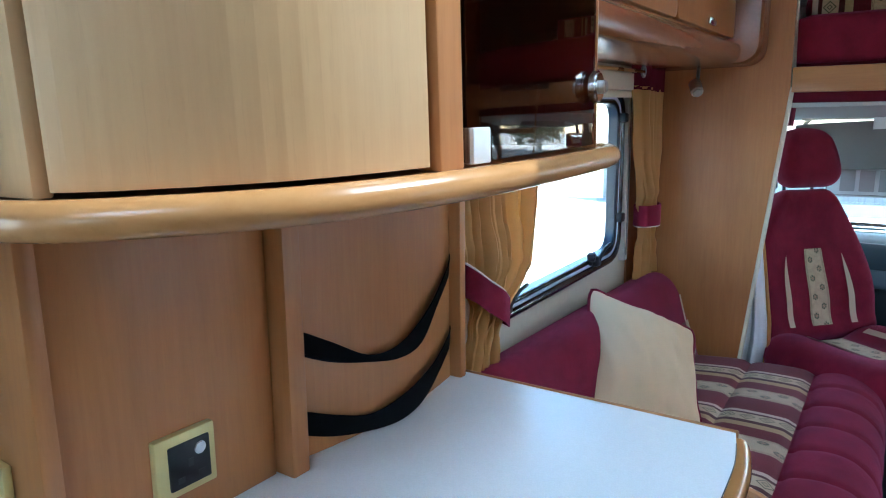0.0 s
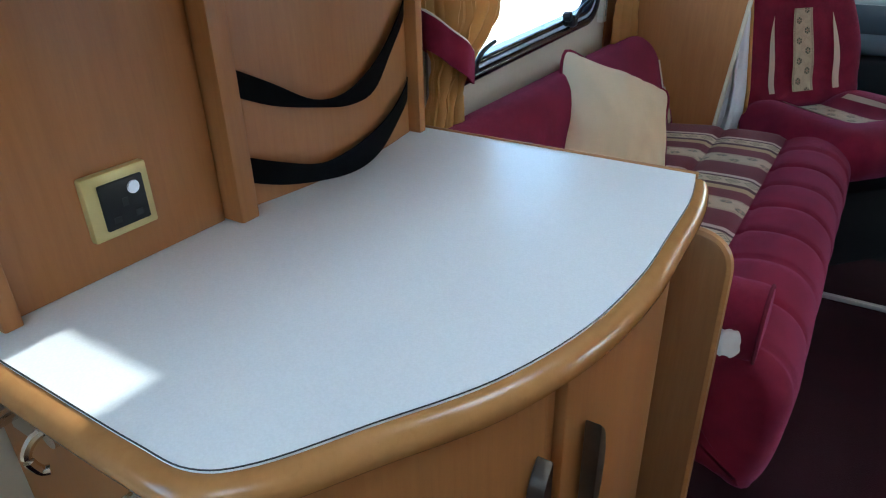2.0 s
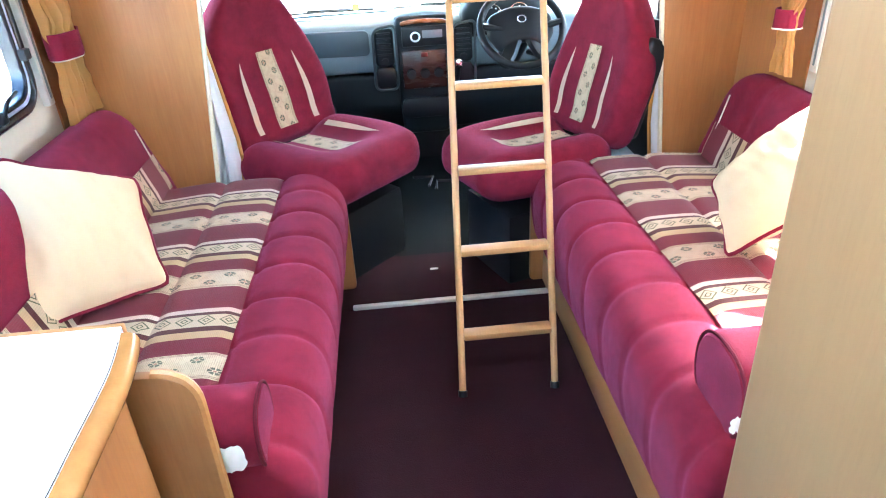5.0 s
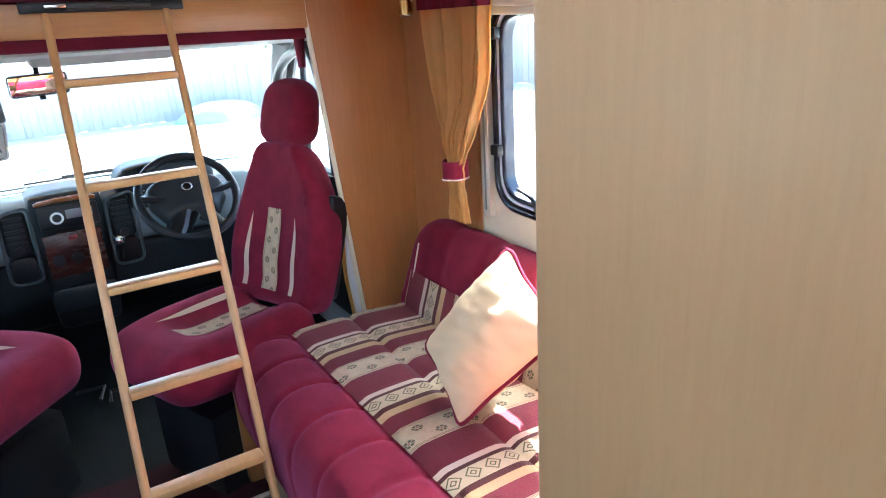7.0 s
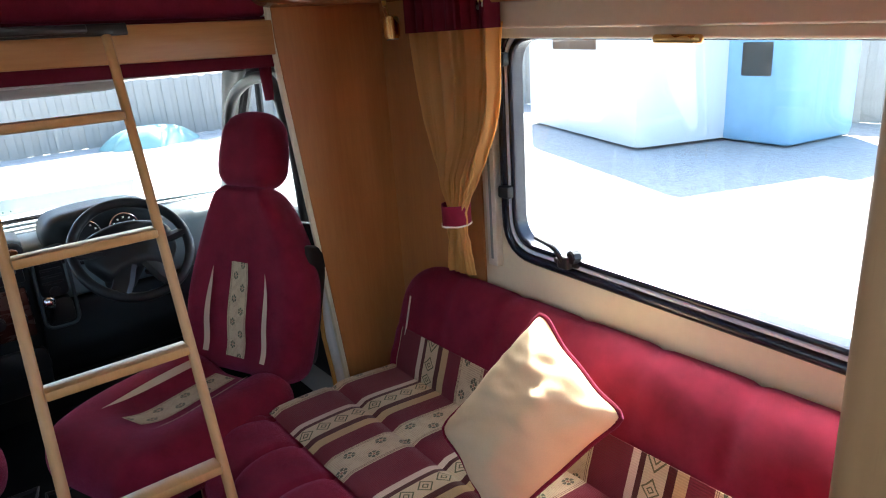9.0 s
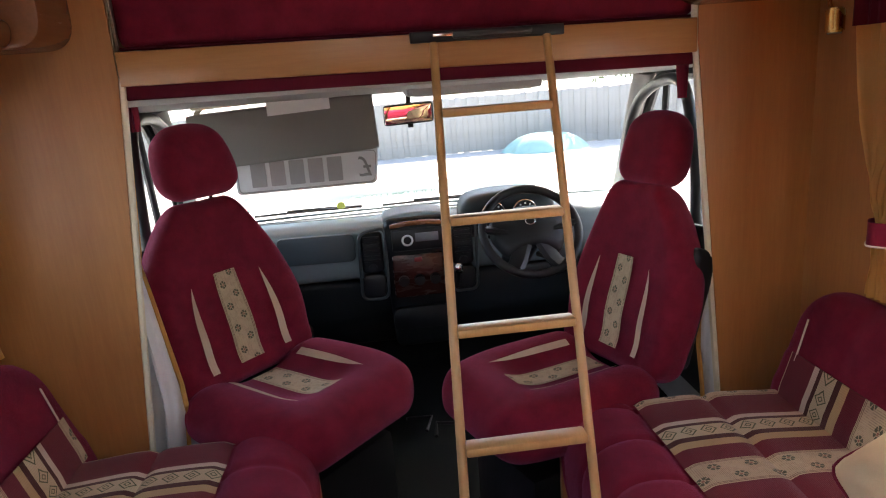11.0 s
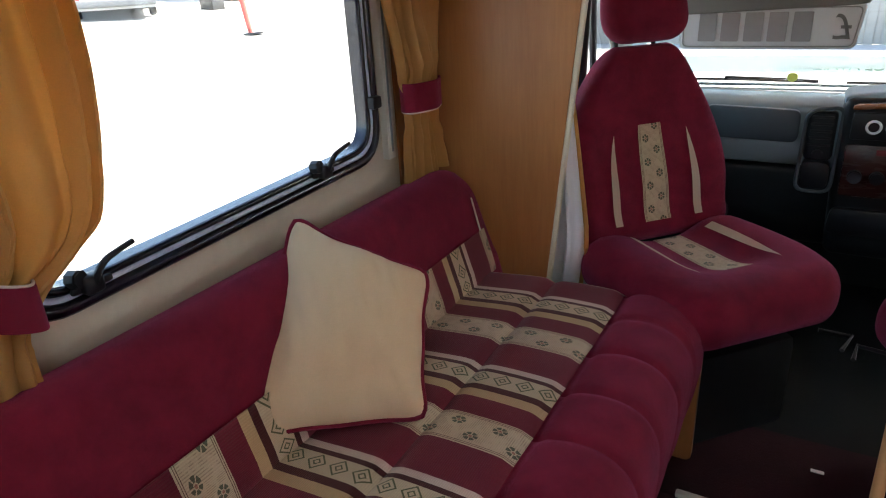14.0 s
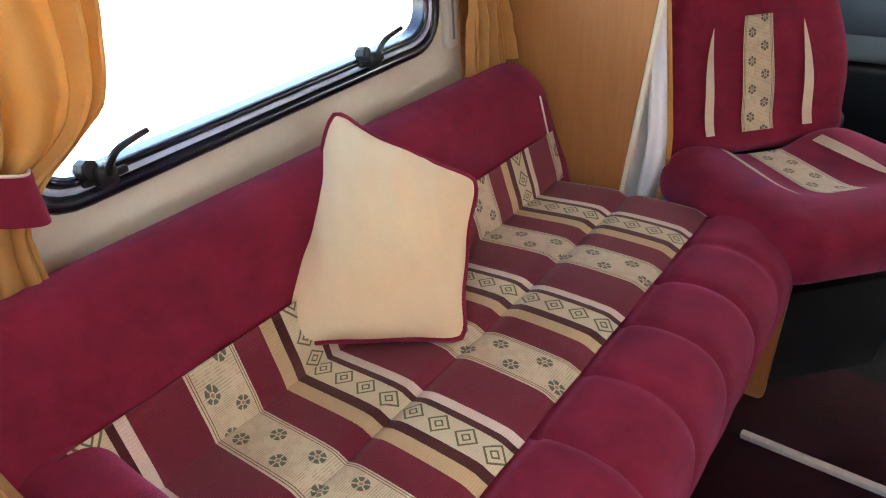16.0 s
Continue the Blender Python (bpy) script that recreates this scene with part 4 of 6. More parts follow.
arm = rounded([(-1.05, 0.0), (-0.405, 0.0), (-0.405, 0.70), (-1.05, 0.745)], [0.0, 0.0, 0.06, 0.0], 8)
side_arm = thing("sofa_end_panel", "beech end panel with a rounded corner between dresser and sofa", "panel", (-0.72, 1.128, 0))
# veneer colour darkened because little light falls on this side of the board
part("board", prism(arm, 1.118, 1.138, "y", 0.003), wood("shaded_side_veneer", (0.25, 0.11, 0.04), (0.36, 0.18, 0.07)), side_arm)
run = [(x, 1.128, z) for x, z in arm if x > -1.0 and z > 0.02]
# band in paler wood paints in the light caught along the rim
part("edge_band", tube([(-0.405, 1.128, 0.01)] + run, 0.0095, 8, flat=1.0), BEECH_ACROSS, side_arm, "rounded edge band, coloured paler for the lit rim")
def paper_tag(x, y, z, w, h, label):
    def at(u, v):
        q = 1 - 0.35 * abs(2 * v - 1) ** 3
        n = noise.noise(Vector((u * 3 + x * 9, v * 4, z)))
        return (x + w * (u - 0.5) * q + 0.004 * n, y + 0.003 * noise.noise(Vector((u * 4, v * 3 + z, x))), z + h * (v - 0.5) + 0.006 * noise.noise(Vector((u * 5, x, z))))
    single("paper_tag", sheet(at, 10, 12, thick=0.0008), PAPER, label, "paper", "loose paper tags")


paper_tag(-0.386, 1.1400, 0.502, 0.046, 0.056, "crumpled white paper tag tucked between end panel and sofa")
paper_tag(0.436, 1.036, 0.565, 0.024, 0.03, "crumpled white paper tag tucked between wardrobe and sofa")
single("paper_scrap", box(0.03, 0.062, 2.584, 2.596, -0.0055, -0.003, 0.0008), PAPER, "small white paper scrap lying on the maroon carpet", "paper")

# back wall of the dresser, with sockets, posts and the strapped niche
upper = thing("wall_panelling", "beech panelling over the worktop with a strapped niche", "panelling", (-1.05, 0.7, 0.806))
part("socket_board", box(-1.108, -0.988, 0.337, 0.622, 0.807, 1.222, 0.002), BEECH, upper)
part("end_board", prism([(-1.108, 0.807), (-0.968, 0.807), (-0.978, 1.222), (-1.108, 1.222)], 0.315, 0.336, "y", 0.003), BEECH, upper)
part("post", box(-1.06, -0.955, 0.624, 0.656, 0.807, 1.230, 0.004), BEECH, upper)
part("end_post", box(-1.108, -0.968, 1.072, 1.092, 0.807, 1.246, 0.004), BEECH, upper)
part("niche_back", sheet(lambda u, v: (-1.000 + 0.024 * math.sin(math.pi * u), 0.656 + 0.416 * u, 0.807 + 0.433 * v), 16, 2, thick=-0.006), BEECH, upper)
part("seam", box(-0.984, -0.9775, 0.918, 0.9205, 0.95, 1.222, 0), BEECH, upper)
WEBBING = plain("black_webbing", (0.006, 0.006, 0.008), 0.95, vary=0.3, grain=600, bump=0.4, spec=0.05)
for centre, half in ((((0.655, 0.995), (0.72, 0.962), (0.79, 0.934), (0.86, 0.926), (0.93, 0.942), (1.0, 0.985), (1.071, 1.035)), (0.019, 0.016, 0.006, 0.010, 0.019, 0.018, 0.018)),
                     (((0.655, 0.872), (0.72, 0.846), (0.79, 0.828), (0.86, 0.826), (0.93, 0.836), (1.0, 0.858), (1.071, 0.892)), (0.019, 0.018, 0.014, 0.018, 0.021, 0.021, 0.019))):
    line = smooth([(y, z, h) for (y, z), h in zip(centre, half)], 5)
    def web(u, v, line=line):
        y, z, h = line[round(u * (len(line) - 1))]
        out = 0.016 * math.sin(math.pi * u) ** 0.7
        return (-0.992 + 0.024 * math.sin(math.pi * u) + out + 0.006 * (v - 0.5) * math.sin(9 * u), y, z + 2 * h * (v - 0.5))
    part("strap", sheet(web, len(line) - 1, 4, thick=0.002), WEBBING, upper, "black webbing strap")


def wall_socket(y0, y1, z0, z1, x, parent_label):
    ob = thing("wall_socket", parent_label, "socket", (x, (y0 + y1) / 2, z0))
    part("plate", box(x - 0.004, x + 0.010, y0, y1, z0, z1, 0.003), GOLD_PLATE, ob)
    part("insert", box(x + 0.006, x + 0.013, y0 + 0.016, y1 - 0.010, z0 + 0.010, z1 - 0.012, 0.002), BLACK, ob, "black socket insert")
    mid = (y0 + y1) / 2 + 0.003
    for dy, dz, w, h in ((0, 0.006, 0.007, 0.010), (-0.014, -0.012, 0.009, 0.007), (0.014, -0.012, 0.009, 0.007)):
        zz = (z0 + z1) / 2 - 0.006 + dz
        part("pin_hole", box(x + 0.0125, x + 0.0137, mid + dy - w / 2, mid + dy + w / 2, zz - h / 2, zz + h / 2, 0), RUBBER, ob)
    part("switch", disc((x + 0.0145, y1 - 0.026, z1 - 0.024), (1, 0, 0), 0.008, 0.005, 14, bevel=0.001), CHROME, ob, "small chrome rocker")
    return ob


wall_socket(0.437, 0.519, 0.853, 0.931, -0.988, "gold-framed black mains socket on the beech back board")
s2 = thing("wall_socket", "gold-framed black socket on the narrow end board", "socket", (-1.05, 0.31, 0.86))
part("plate", box(-1.104, -1.035, 0.304, 0.3145, 0.868, 0.945, 0.003), GOLD_PLATE, s2)
part("insert", box(-1.094, -1.052, 0.3005, 0.306, 0.880, 0.934, 0.002), BLACK, s2)

# ---- upper cabinet ----
SHELF = smooth([(-1.105, 0.248), (-0.92, 0.240), (-0.845, 0.240), (-0.765, 0.272), (-0.680, 0.375), (-0.645, 0.48), (-0.630, 0.60), (-0.628, 0.72), (-0.632, 0.85),
                (-0.642, 0.96), (-0.668, 1.02)], 6)
upper_cab = thing("wall_cabinet", "bowed beech wall cabinet with a smoked glass door", "cabinet", (-0.9, 0.65, 1.22))
in1 = [tuple(p) for p in offset(SHELF, -0.012)]
part("shelf", prism(in1 + [(-0.70, 1.035), (-1.105, 1.035)], 1.222, 1.242, "z"), BEECH, upper_cab)
part("bullnose", tube([(p.x, p.y, 1.231) for p in SHELF] + [(-0.70, 1.034, 1.231)], 0.0150, 14), wood("shelf_edging", (0.36, 0.17, 0.06), (0.50, 0.26, 0.10), (8, 3, 8), 0.2), upper_cab, "glossy beech bullnose edge")
part("carcass_top", prism([tuple(p) for p in offset(SHELF, -0.03)] + [(-0.72, 1.02), (-1.105, 1.02)], 1.80, 1.82, "z"), BEECH, upper_cab)
part("carcass_back", box(-1.106, -1.09, 0.30, 1.02, 1.243, 1.80, 0), BEECH, upper_cab)
part("end_wall", box(-1.09, -0.70, 1.004, 1.02, 1.243, 1.80, 0.002), BEECH, upper_cab)
part("divider", box(-1.09, -0.675, 0.59, 0.606, 1.243, 1.80, 0.002), BEECH, upper_cab)
part("inner_shelf", prism([(-1.09, 0.61), (-0.70, 0.61), (-0.70, 1.0), (-1.09, 1.0)], 1.47, 1.482, "z"), BEECH, upper_cab)
part("door", curved_wall(SHELF, 0.276, 0.548, -0.026, 1.248, 1.80, 0.016, 0.002), DOOR_BEECH, upper_cab, "bowed beech cabinet door")
part("stile", curved_wall(SHELF, 0.552, 0.592, -0.020, 1.243, 1.80, 0.03, 0.003), BEECH, upper_cab)
gdoor = part("glass_door", curved_wall(SHELF, 0.596, 0.955, -0.022, 1.248, 1.80, 0.005), SMOKED, upper_cab, "smoked brown glass door")
part("rear_return", box(-1.09, -0.812, 0.267, 0.283, 1.243, 1.80, 0.003), DOOR_BEECH, upper_cab)
part("stile", curved_wall(SHELF, 0.958, 0.985, -0.020, 1.243, 1.80, 0.02, 0.003), BEECH, upper_cab)
part("hinge_clip", curved_wall(SHELF, 0.600, 0.634, -0.017, 1.246, 1.282, 0.012, 0.002), plain("clip_plastic", (0.55, 0.55, 0.56), 0.3, vary=0.05), gdoor, "pale glass hinge clip")
part("knob", disc((-0.650, 0.925, 1.326), (1, 0.1, 0), 0.022, 0.012, 20, bevel=0.003), CHROME, gdoor, "round chrome push lock")
part("knob_centre", disc((-0.641, 0.926, 1.326), (1, 0.1, 0), 0.009, 0.012, 16, bevel=0.002), STEEL, gdoor)


# the cabinet climbs slightly towards the front
upper_cab.rotation_euler = (math.atan(0.032), 0, 0)
upper_cab.location.z += 0.004


# ---- overhead lockers ----
def locker(X, y0, y1, label):
    ob = thing("overhead_locker", label, "locker", (X(-0.95), (y0 + y1) / 2, 1.47))
    def run(prof, a, b, r):
        steps = [(a, 0.0), (b - r, 0.0)] + [(b - r + r * math.sin(math.pi / 2 * k / 6), r * (1 - math.cos(math.pi / 2 * k / 6))) for k in range(1, 7)]
        nor = outline_normals(prof)
        return loft([[(X(p[0] - q.x * d), y, p[1] - q.y * d + tilt(y)) for p, q in zip(prof, nor)] for y, d in steps])
    nose = rounded([(-1.10, 1.485), (-0.86, 1.47), (-0.755, 1.475), (-0.745, 1.535), (-0.80, 1.545), (-1.10, 1.545)], [0.002, 0.04, 0.045, 0.03, 0.002, 0.002], 6)
    part("bullnose", run([tuple(p) for p in nose], y0, y1, 0.03), BULLNOSE, ob, "dark lacquered bullnose rail")
    part("body", prism([(y0, 1.545 + tilt(y0)), (y1 - 0.02, 1.545 + tilt(y1)), (y1 - 0.02, ROOF - 0.002), (y0, ROOF - 0.002)], *sorted((X(-1.10), X(-0.79))), "x"), BEECH, ob)
    cut = (y0 + y1) / 2
    for a, b in ((y0 + 0.01, cut - 0.004), (cut + 0.004, y1 - 0.025)):
        d = part("door", prism(rounded([(a, 1.552 + tilt(a)), (b, 1.552 + tilt(b)), (b, 1.90), (a, 1.90)], 0.02), *sorted((X(-0.79), X(-0.772))), "x", 0.003), BEECH, ob)
        part("latch", box(*sorted((X(-0.772), X(-0.762))), (a + b) / 2 - 0.03, (a + b) / 2 + 0.03, 1.575 + tilt(a), 1.595 + tilt(a), 0.004), CHROME, d, "slim chrome catch")
    return ob


locker(lambda x: x, 1.06, 2.43, "beech overhead locker with a dark bullnose rail")
locker(lambda x: 0.08 - x, 1.035, 2.40, "beech overhead locker with a dark bullnose rail")
for nm, X in (("corner_cupboard", lambda x: x), ("corner_cupboard", lambda x: 0.142 - x - 0.062)):
    prof = rounded([(-1.10, 1.495), (-0.70, 1.495), (-0.70, ROOF - 0.003), (-1.10, ROOF - 0.003)], [0.0, 0.07, 0.0, 0.0], 8)
    single(nm, prism([(X(a), b) for a, b in prof], 2.432, 2.598, "y", 0.004), BULLNOSE, "dark lacquered corner cupboard with a rounded lower edge", "cupboard")


def spot(at, aim, mat, label, size=1.0):
    ob = thing("spot_lamp", label, "lamp", at)
    d = Vector(aim).normalized()
    p = Vector(at)
    part("body", disc(tuple(p), aim, 0.021 * size, 0.055 * size, 20, bevel=0.004), mat, ob)
    part("lens", disc(tuple(p + d * 0.029 * size), aim, 0.016 * size, 0.004, 18), plain(mat.name + "_lens", (0.7, 0.7, 0.68), 0.1, 0.6), ob, "small glass lens")
    part("stem", tube([tuple(p), tuple(p + Vector((0, 0.02, 0.04))), tuple(p + Vector((0, 0.03, 0.085)))], 0.006, 8), mat, ob)


spot((-0.905, 2.50, 1.425), (0.35, -0.6, -0.6), STEEL, "small steel swivel spot lamp under the corner cupboard")
spot((1.085, 2.40, 1.425), (0.0, -0.05, -1.0), BRASS, "small brass spot lamp under the overhead locker")

# ---- tall wardrobe ----
ward = thing("wardrobe", "tall plain beech veneer wardrobe beside the gangway", "wardrobe", (0.8, 0.0, 0))
part("body", box(0.4405, WALL_R, BACK_Y + 0.01, 1.0015, 0.0, ROOF - 0.002, 0.004), BEECH, ward)
part("side_panel", prism(rounded([(0.422, BACK_Y + 0.01), (0.440, BACK_Y + 0.01), (0.440, 1.002), (0.468, 1.002), (0.468, 1.022), (0.422, 1.022)], [0, 0, 0, 0, 0, 0.018], 6), 0.003, ROOF - 0.003, "z"), PALE_BEECH, ward, "pale beech veneer face with a rounded corner")

# ---- ladder ----
ladder = thing("ladder", "beech ladder leaning against the overcab bed board", "ladder", (0.2, 1.85, 0))
def on_ladder(z, side):
    t = z / 1.46
    left, right = Vector((0.070, 1.805, 0)).lerp(Vector((0.150, 2.548, 1.46)), t), Vector((0.348, 1.805, 0)).lerp(Vector((0.432, 2.548, 1.46)), t)
    p = left if side == 0 else right
    return Vector((p.x, p.y, z))
for side in (0, 1):
    pts = [on_ladder(0.012 + 1.435 * i / 12, side) for i in range(13)]
    part("stile", tube(pts, 0.0104, 10, flat=0.85), LADDER_WOOD, ladder)
    part("foot", tube([on_ladder(0.003, side), on_ladder(0.02, side)], 0.0135, 10), BLACK, ladder, "black rubber foot")
for z in (0.167, 0.388, 0.600, 0.822, 1.048, 1.284):
    a, b = on_ladder(z, 0), on_ladder(z, 1)
    bm = box(a.x + 0.008, b.x - 0.008, a.y - 0.022, a.y + 0.022, z - 0.010, z + 0.010, 0.005, 2)
    part("rung", bm, LADDER_WOOD, ladder)
clamp = thing("ladder_bracket", "black metal ladder bracket screwed to the bed board", "bracket", (0.28, 2.58, 1.46))
part("bar", prism([(0.095, 1.452), (0.485, 1.448), (0.485, 1.474), (0.095, 1.478)], 2.572, 2.596, "y", 0.003), BLACK, clamp)
part("slide", box(0.20, 0.40, 2.560, 2.574, 1.456, 1.474, 0.004), RUBBER, clamp)
part("bright_pin", box(0.15, 0.20, 2.556, 2.574, 1.462, 1.470, 0.002), CHROME, clamp)


# ---- cab seats ----
def cab_seat(base, facing, label, arm_side, tall=1.0, head=0.728, wide=1.0, nod=0.07, aside=0.0):
    """A swivelled cab seat. base: foot of the backrest's face; facing: the way it looks."""
    f = Vector((facing[0], facing[1], 0)).normalized()
    r = Vector((-f.y, f.x, 0))
    m = Matrix(((r.x, f.x, 0, base[0]), (r.y, f.y, 0, base[1]), (0, 0, 1, base[2]), (0, 0, 0, 1))) @ Matrix.Diagonal((wide, 1, 1, 1))
    ob = thing("captain_chair", label, "seat", (base[0] + f.x * 0.25, base[1] + f.y * 0.25, 0))
    # seat pan: a horseshoe roll round a lower middle
    def pan_shape(p):
        wide = 1.0 + 0.06 * math.cos(p.y * 5) - 0.25 * max(0, (p.y - 0.03) / 0.24) ** 2
        q = Vector((p.x * wide, p.y, p.z))
        if p.z > 0:
            hollow = math.exp(-((p.x / 0.115) ** 4)) / (1 + math.exp((p.y - 0.10) / 0.025))
            q.z -= 0.045 * hollow
            q.z += 0.012 * math.cos(p.y * 4)
        return q
    pan_m = m @ pose(0, 0.222, -0.042)
    part("seat", soft_box((0.52, 0.54, 0.165), 0.081, 26, pan_shape, pan_m), MAROON, ob)
    lean = m @ pose(0, -0.065, -0.02, 19, 0, 0) @ Matrix.Diagonal((1, 1, tall, 1))
    def back_shape(p):
        h = (p.z + 0.30) / 0.60
        wide = 0.90 + 0.12 * math.sin(math.pi * min(1, max(0, h + 0.08))) - 0.50 * (max(0, h - 0.32) / 0.68) ** 2.1
        q = Vector((p.x * wide, p.y + 0.060 * (max(0, h - 0.45) / 0.55) ** 2, p.z))
        if p.y > 0:
            q.y += 0.030 * (abs(p.x) / 0.25) ** 2 * (1 - h * 0.7) - 0.012 * math.exp(-((h - 0.15) / 0.1) ** 2)
        return q
    back_m = lean @ pose(0, 0, 0.295)
    part("backrest", soft_box((0.51, 0.13, 0.60), 0.06, 24, back_shape, back_m), MAROON, ob)
    def head_shape(p):
        h = (p.z + 0.12) / 0.24
        wide = 1.02 - 0.10 * max(0, 0.3 - h) / 0.3 - 0.32 * max(0, (h - 0.3) / 0.7) ** 2
        return Vector((p.x * wide, p.y - 0.02 * h, p.z - 2.0 * max(0, h - 0.45) * p.x ** 2))
    part("headrest", soft_box((0.250, 0.12, 0.24), 0.056, 20, head_shape, lean @ pose(aside, nod, head, -8)), MAROON, ob)
    for dx in (-0.06, 0.06):
        part("headrest_post", tube([lean @ Vector((dx, 0.045, 0.56)), lean @ Vector((dx, 0.066, 0.66))], 0.007, 8), BLACK, ob)
    # woven strips on back and seat
    def back_strip(x0, x1, h0, h1, out):
        def at(u, v):
            h = h0 + (h1 - h0) * v
            x = (x0 + (x1 - x0) * u) * (1 - 0.10 * v)
            p = back_shape(Vector((x, 0.0675, -0.30 + 0.60 * h)))
            return tuple(back_m @ (p + Vector((0, out, 0))))
        return at
    part("flower_band", sheet(back_strip(-0.043, 0.043, 0.10, 0.60, 0.004), 8, 24, uv=lambda u, v: (0.36 * v, -0.046 + 0.092 * u)), FLOWERED, ob, "woven flowered centre band")
    for s in (-1, 1):
        def taper(u, v, s=s):
            h = 0.10 + 0.46 * v
            w = 0.024 * (1 - v ** 3) + 0.001
            x = s * (0.135 - 0.012 * v) + (u - 0.5) * w
            p = back_shape(Vector((x, 0.0675, -0.30 + 0.60 * h)))
            return tuple(back_m @ (p + Vector((0, 0.0045, 0))))
        part("cream_band", sheet(taper, 3, 20), THIN_BAND, ob, "narrow cream woven band")
    def pan_top(x, y, up=0.004):
        return tuple(pan_m @ (pan_shape(Vector((x, y, 0.0825))) + Vector((0, 0, up))))
    part("flower_band", sheet(lambda u, v: pan_top(-0.043 + 0.086 * u, -0.20 + 0.31 * v), 8, 22, uv=lambda u, v: (0.31 * v, -0.046 + 0.092 * u)), FLOWERED, ob, "woven flowered centre band")
    for s in (-1, 1):
        part("cream_band", sheet(lambda u, v, s=s: pan_top(s * 0.118 + (u - 0.5) * 0.024 * (1 - v ** 3), -0.18 + 0.30 * v, 0.0045), 3, 20), THIN_BAND, ob, "narrow cream woven band")
    part("shell", soft_box((0.36, 0.05, 0.48), 0.02, 6, None, lean @ pose(0, -0.07, 0.26)), BLACK, ob, "black plastic seat shell")
    part("side_arm", soft_box((0.05, 0.10, 0.38), 0.022, 8, None, lean @ pose(arm_side * 0.205, -0.03, 0.24)), BLACK, ob, "black folded armrest")
    part("recliner", disc(tuple(lean @ Vector((-arm_side * 0.255, 0.0, 0.05))), tuple((m.to_3x3() @ Vector((1, 0, 0)))), 0.03, 0.03, 16, bevel=0.005), BLACK, ob)
    part("pedestal", soft_box((0.36, 0.36, 0.30), 0.02, 4, None, m @ pose(0, 0.20, -base[2] + 0.13)), BLACK, ob, "black metal seat base")
    part("slide_lever", tube([m @ Vector((arm_side * -0.2, 0.42, -0.16)), m @ Vector((arm_side * -0.26, 0.47, -0.17)), m @ Vector((arm_side * -0.20, 0.50, -0.18))], 0.006, 8), BLACK, ob)
    return ob


cab_seat((-0.465, 2.905, 0.475), (0.742, -0.67), "maroon cab seat with woven bands, swivelled towards the lounge", -1, 1.0, 0.716, 1.10, 0.112, 0.014)
cab_seat((0.612, 2.71, 0.475), (-0.93, -0.37), "maroon driver seat with woven bands, swivelled towards the lounge", 1, 0.95, 0.705, 0.91)

# ---- cab shell ----
CAB_L, CAB_R, CX = -0.86, 1.10, 0.12
WS0, WS1 = (3.87, 0.785), (3.46, 1.335)
structure("cab_roof", prism([(2.632, 1.352), (WS1[0] + 0.03, 1.318), (WS1[0] + 0.10, 1.37), (2.632, 1.425)], CAB_L - 0.02, CAB_R + 0.02, "x"), CAB_TRIM, "pale grey cab roof lining", "ceiling")
structure("roof_console", soft_box((0.46, 0.30, 0.04), 0.015, 6, None, pose(0.33, 3.25, 1.325)), CAB_TRIM, "pale roof console above the windscreen", "trim")
for nm, x, s in (("cab_door_left", CAB_L, -1), ("cab_door_right", CAB_R, 1)):
    bm = prism([(2.64, -0.05), (4.1, -0.05), (3.9, 0.80), (2.64, 0.78)], min(x, x + s * 0.05), max(x, x + s * 0.05), "x")
    prism([(2.635, 0.78), (2.80, 0.78), (2.86, 1.36), (2.635, 1.40)], min(x, x + s * 0.05), max(x, x + s * 0.05), "x", bm=bm)
    prism([(2.86, 1.30), (3.42, 1.285), (3.50, 1.34), (2.86, 1.38)], min(x, x + s * 0.05), max(x, x + s * 0.05), "x", bm=bm)
    door = structure(nm, bm, CAB_TRIM, "pale cab door with its window", "door")
    outline = rounded([(2.83, 0.80), (3.80, 0.80), (3.42, 1.30), (2.88, 1.32)], 0.06, 6)
    part("window_seal", tube([(x - s * 0.004, a, b) for a, b in outline], 0.020, 8, True, up=Vector((1, 0, 0))), RUBBER, door, "black rubber window seal")
    part("quarter_bar", tube([(x - s * 0.004, 3.40, 0.80), (x - s * 0.004, 3.34, 1.30)], 0.014, 8), RUBBER, door)
    arch = [(3.62, 1.00), (3.555, 1.16), (3.42, 1.262), (3.27, 1.303), (3.10, 1.27), (3.05, 1.02), (3.04, 0.80)] if s < 0 else [(3.58, 1.00), (3.513, 1.149), (3.405, 1.239), (3.214, 1.294), (3.055, 1.269), (2.965, 1.044), (2.95, 0.80)]
    part("frame_seal", tube(smooth([(-0.79 if s < 0 else 1.03, a, b) for a, b in arch], 6), 0.021, 10, up=Vector((1, 0, 0))), RUBBER, door, "black rubber seal round the door opening")
    part("door_panel", soft_box((0.06, 1.0, 0.55), 0.02, 6, None, pose(x - s * 0.015, 3.35, 0.45)), DASH_DARK, door, "dark door lining")
    pane = part("pane", prism(outline, x + s * 0.015, x + s * 0.019, "x"), GLASS, door)
    pane.visible_shadow = False
for x, tx, nm in ((CAB_L, CAB_L + 0.04, "a_pillar_left"), (CAB_R, CAB_R - 0.04, "a_pillar_right")):
    structure(nm, tube([(x, WS0[0] - 0.02, WS0[1] - 0.02), (tx, WS1[0], WS1[1])], 0.045, 10), CAB_TRIM, "pale windscreen pillar", "pillar")

screen = thing("windscreen", "wide raked windscreen over the dashboard", "window", (CX, WS0[0], WS0[1]), kind="structure")
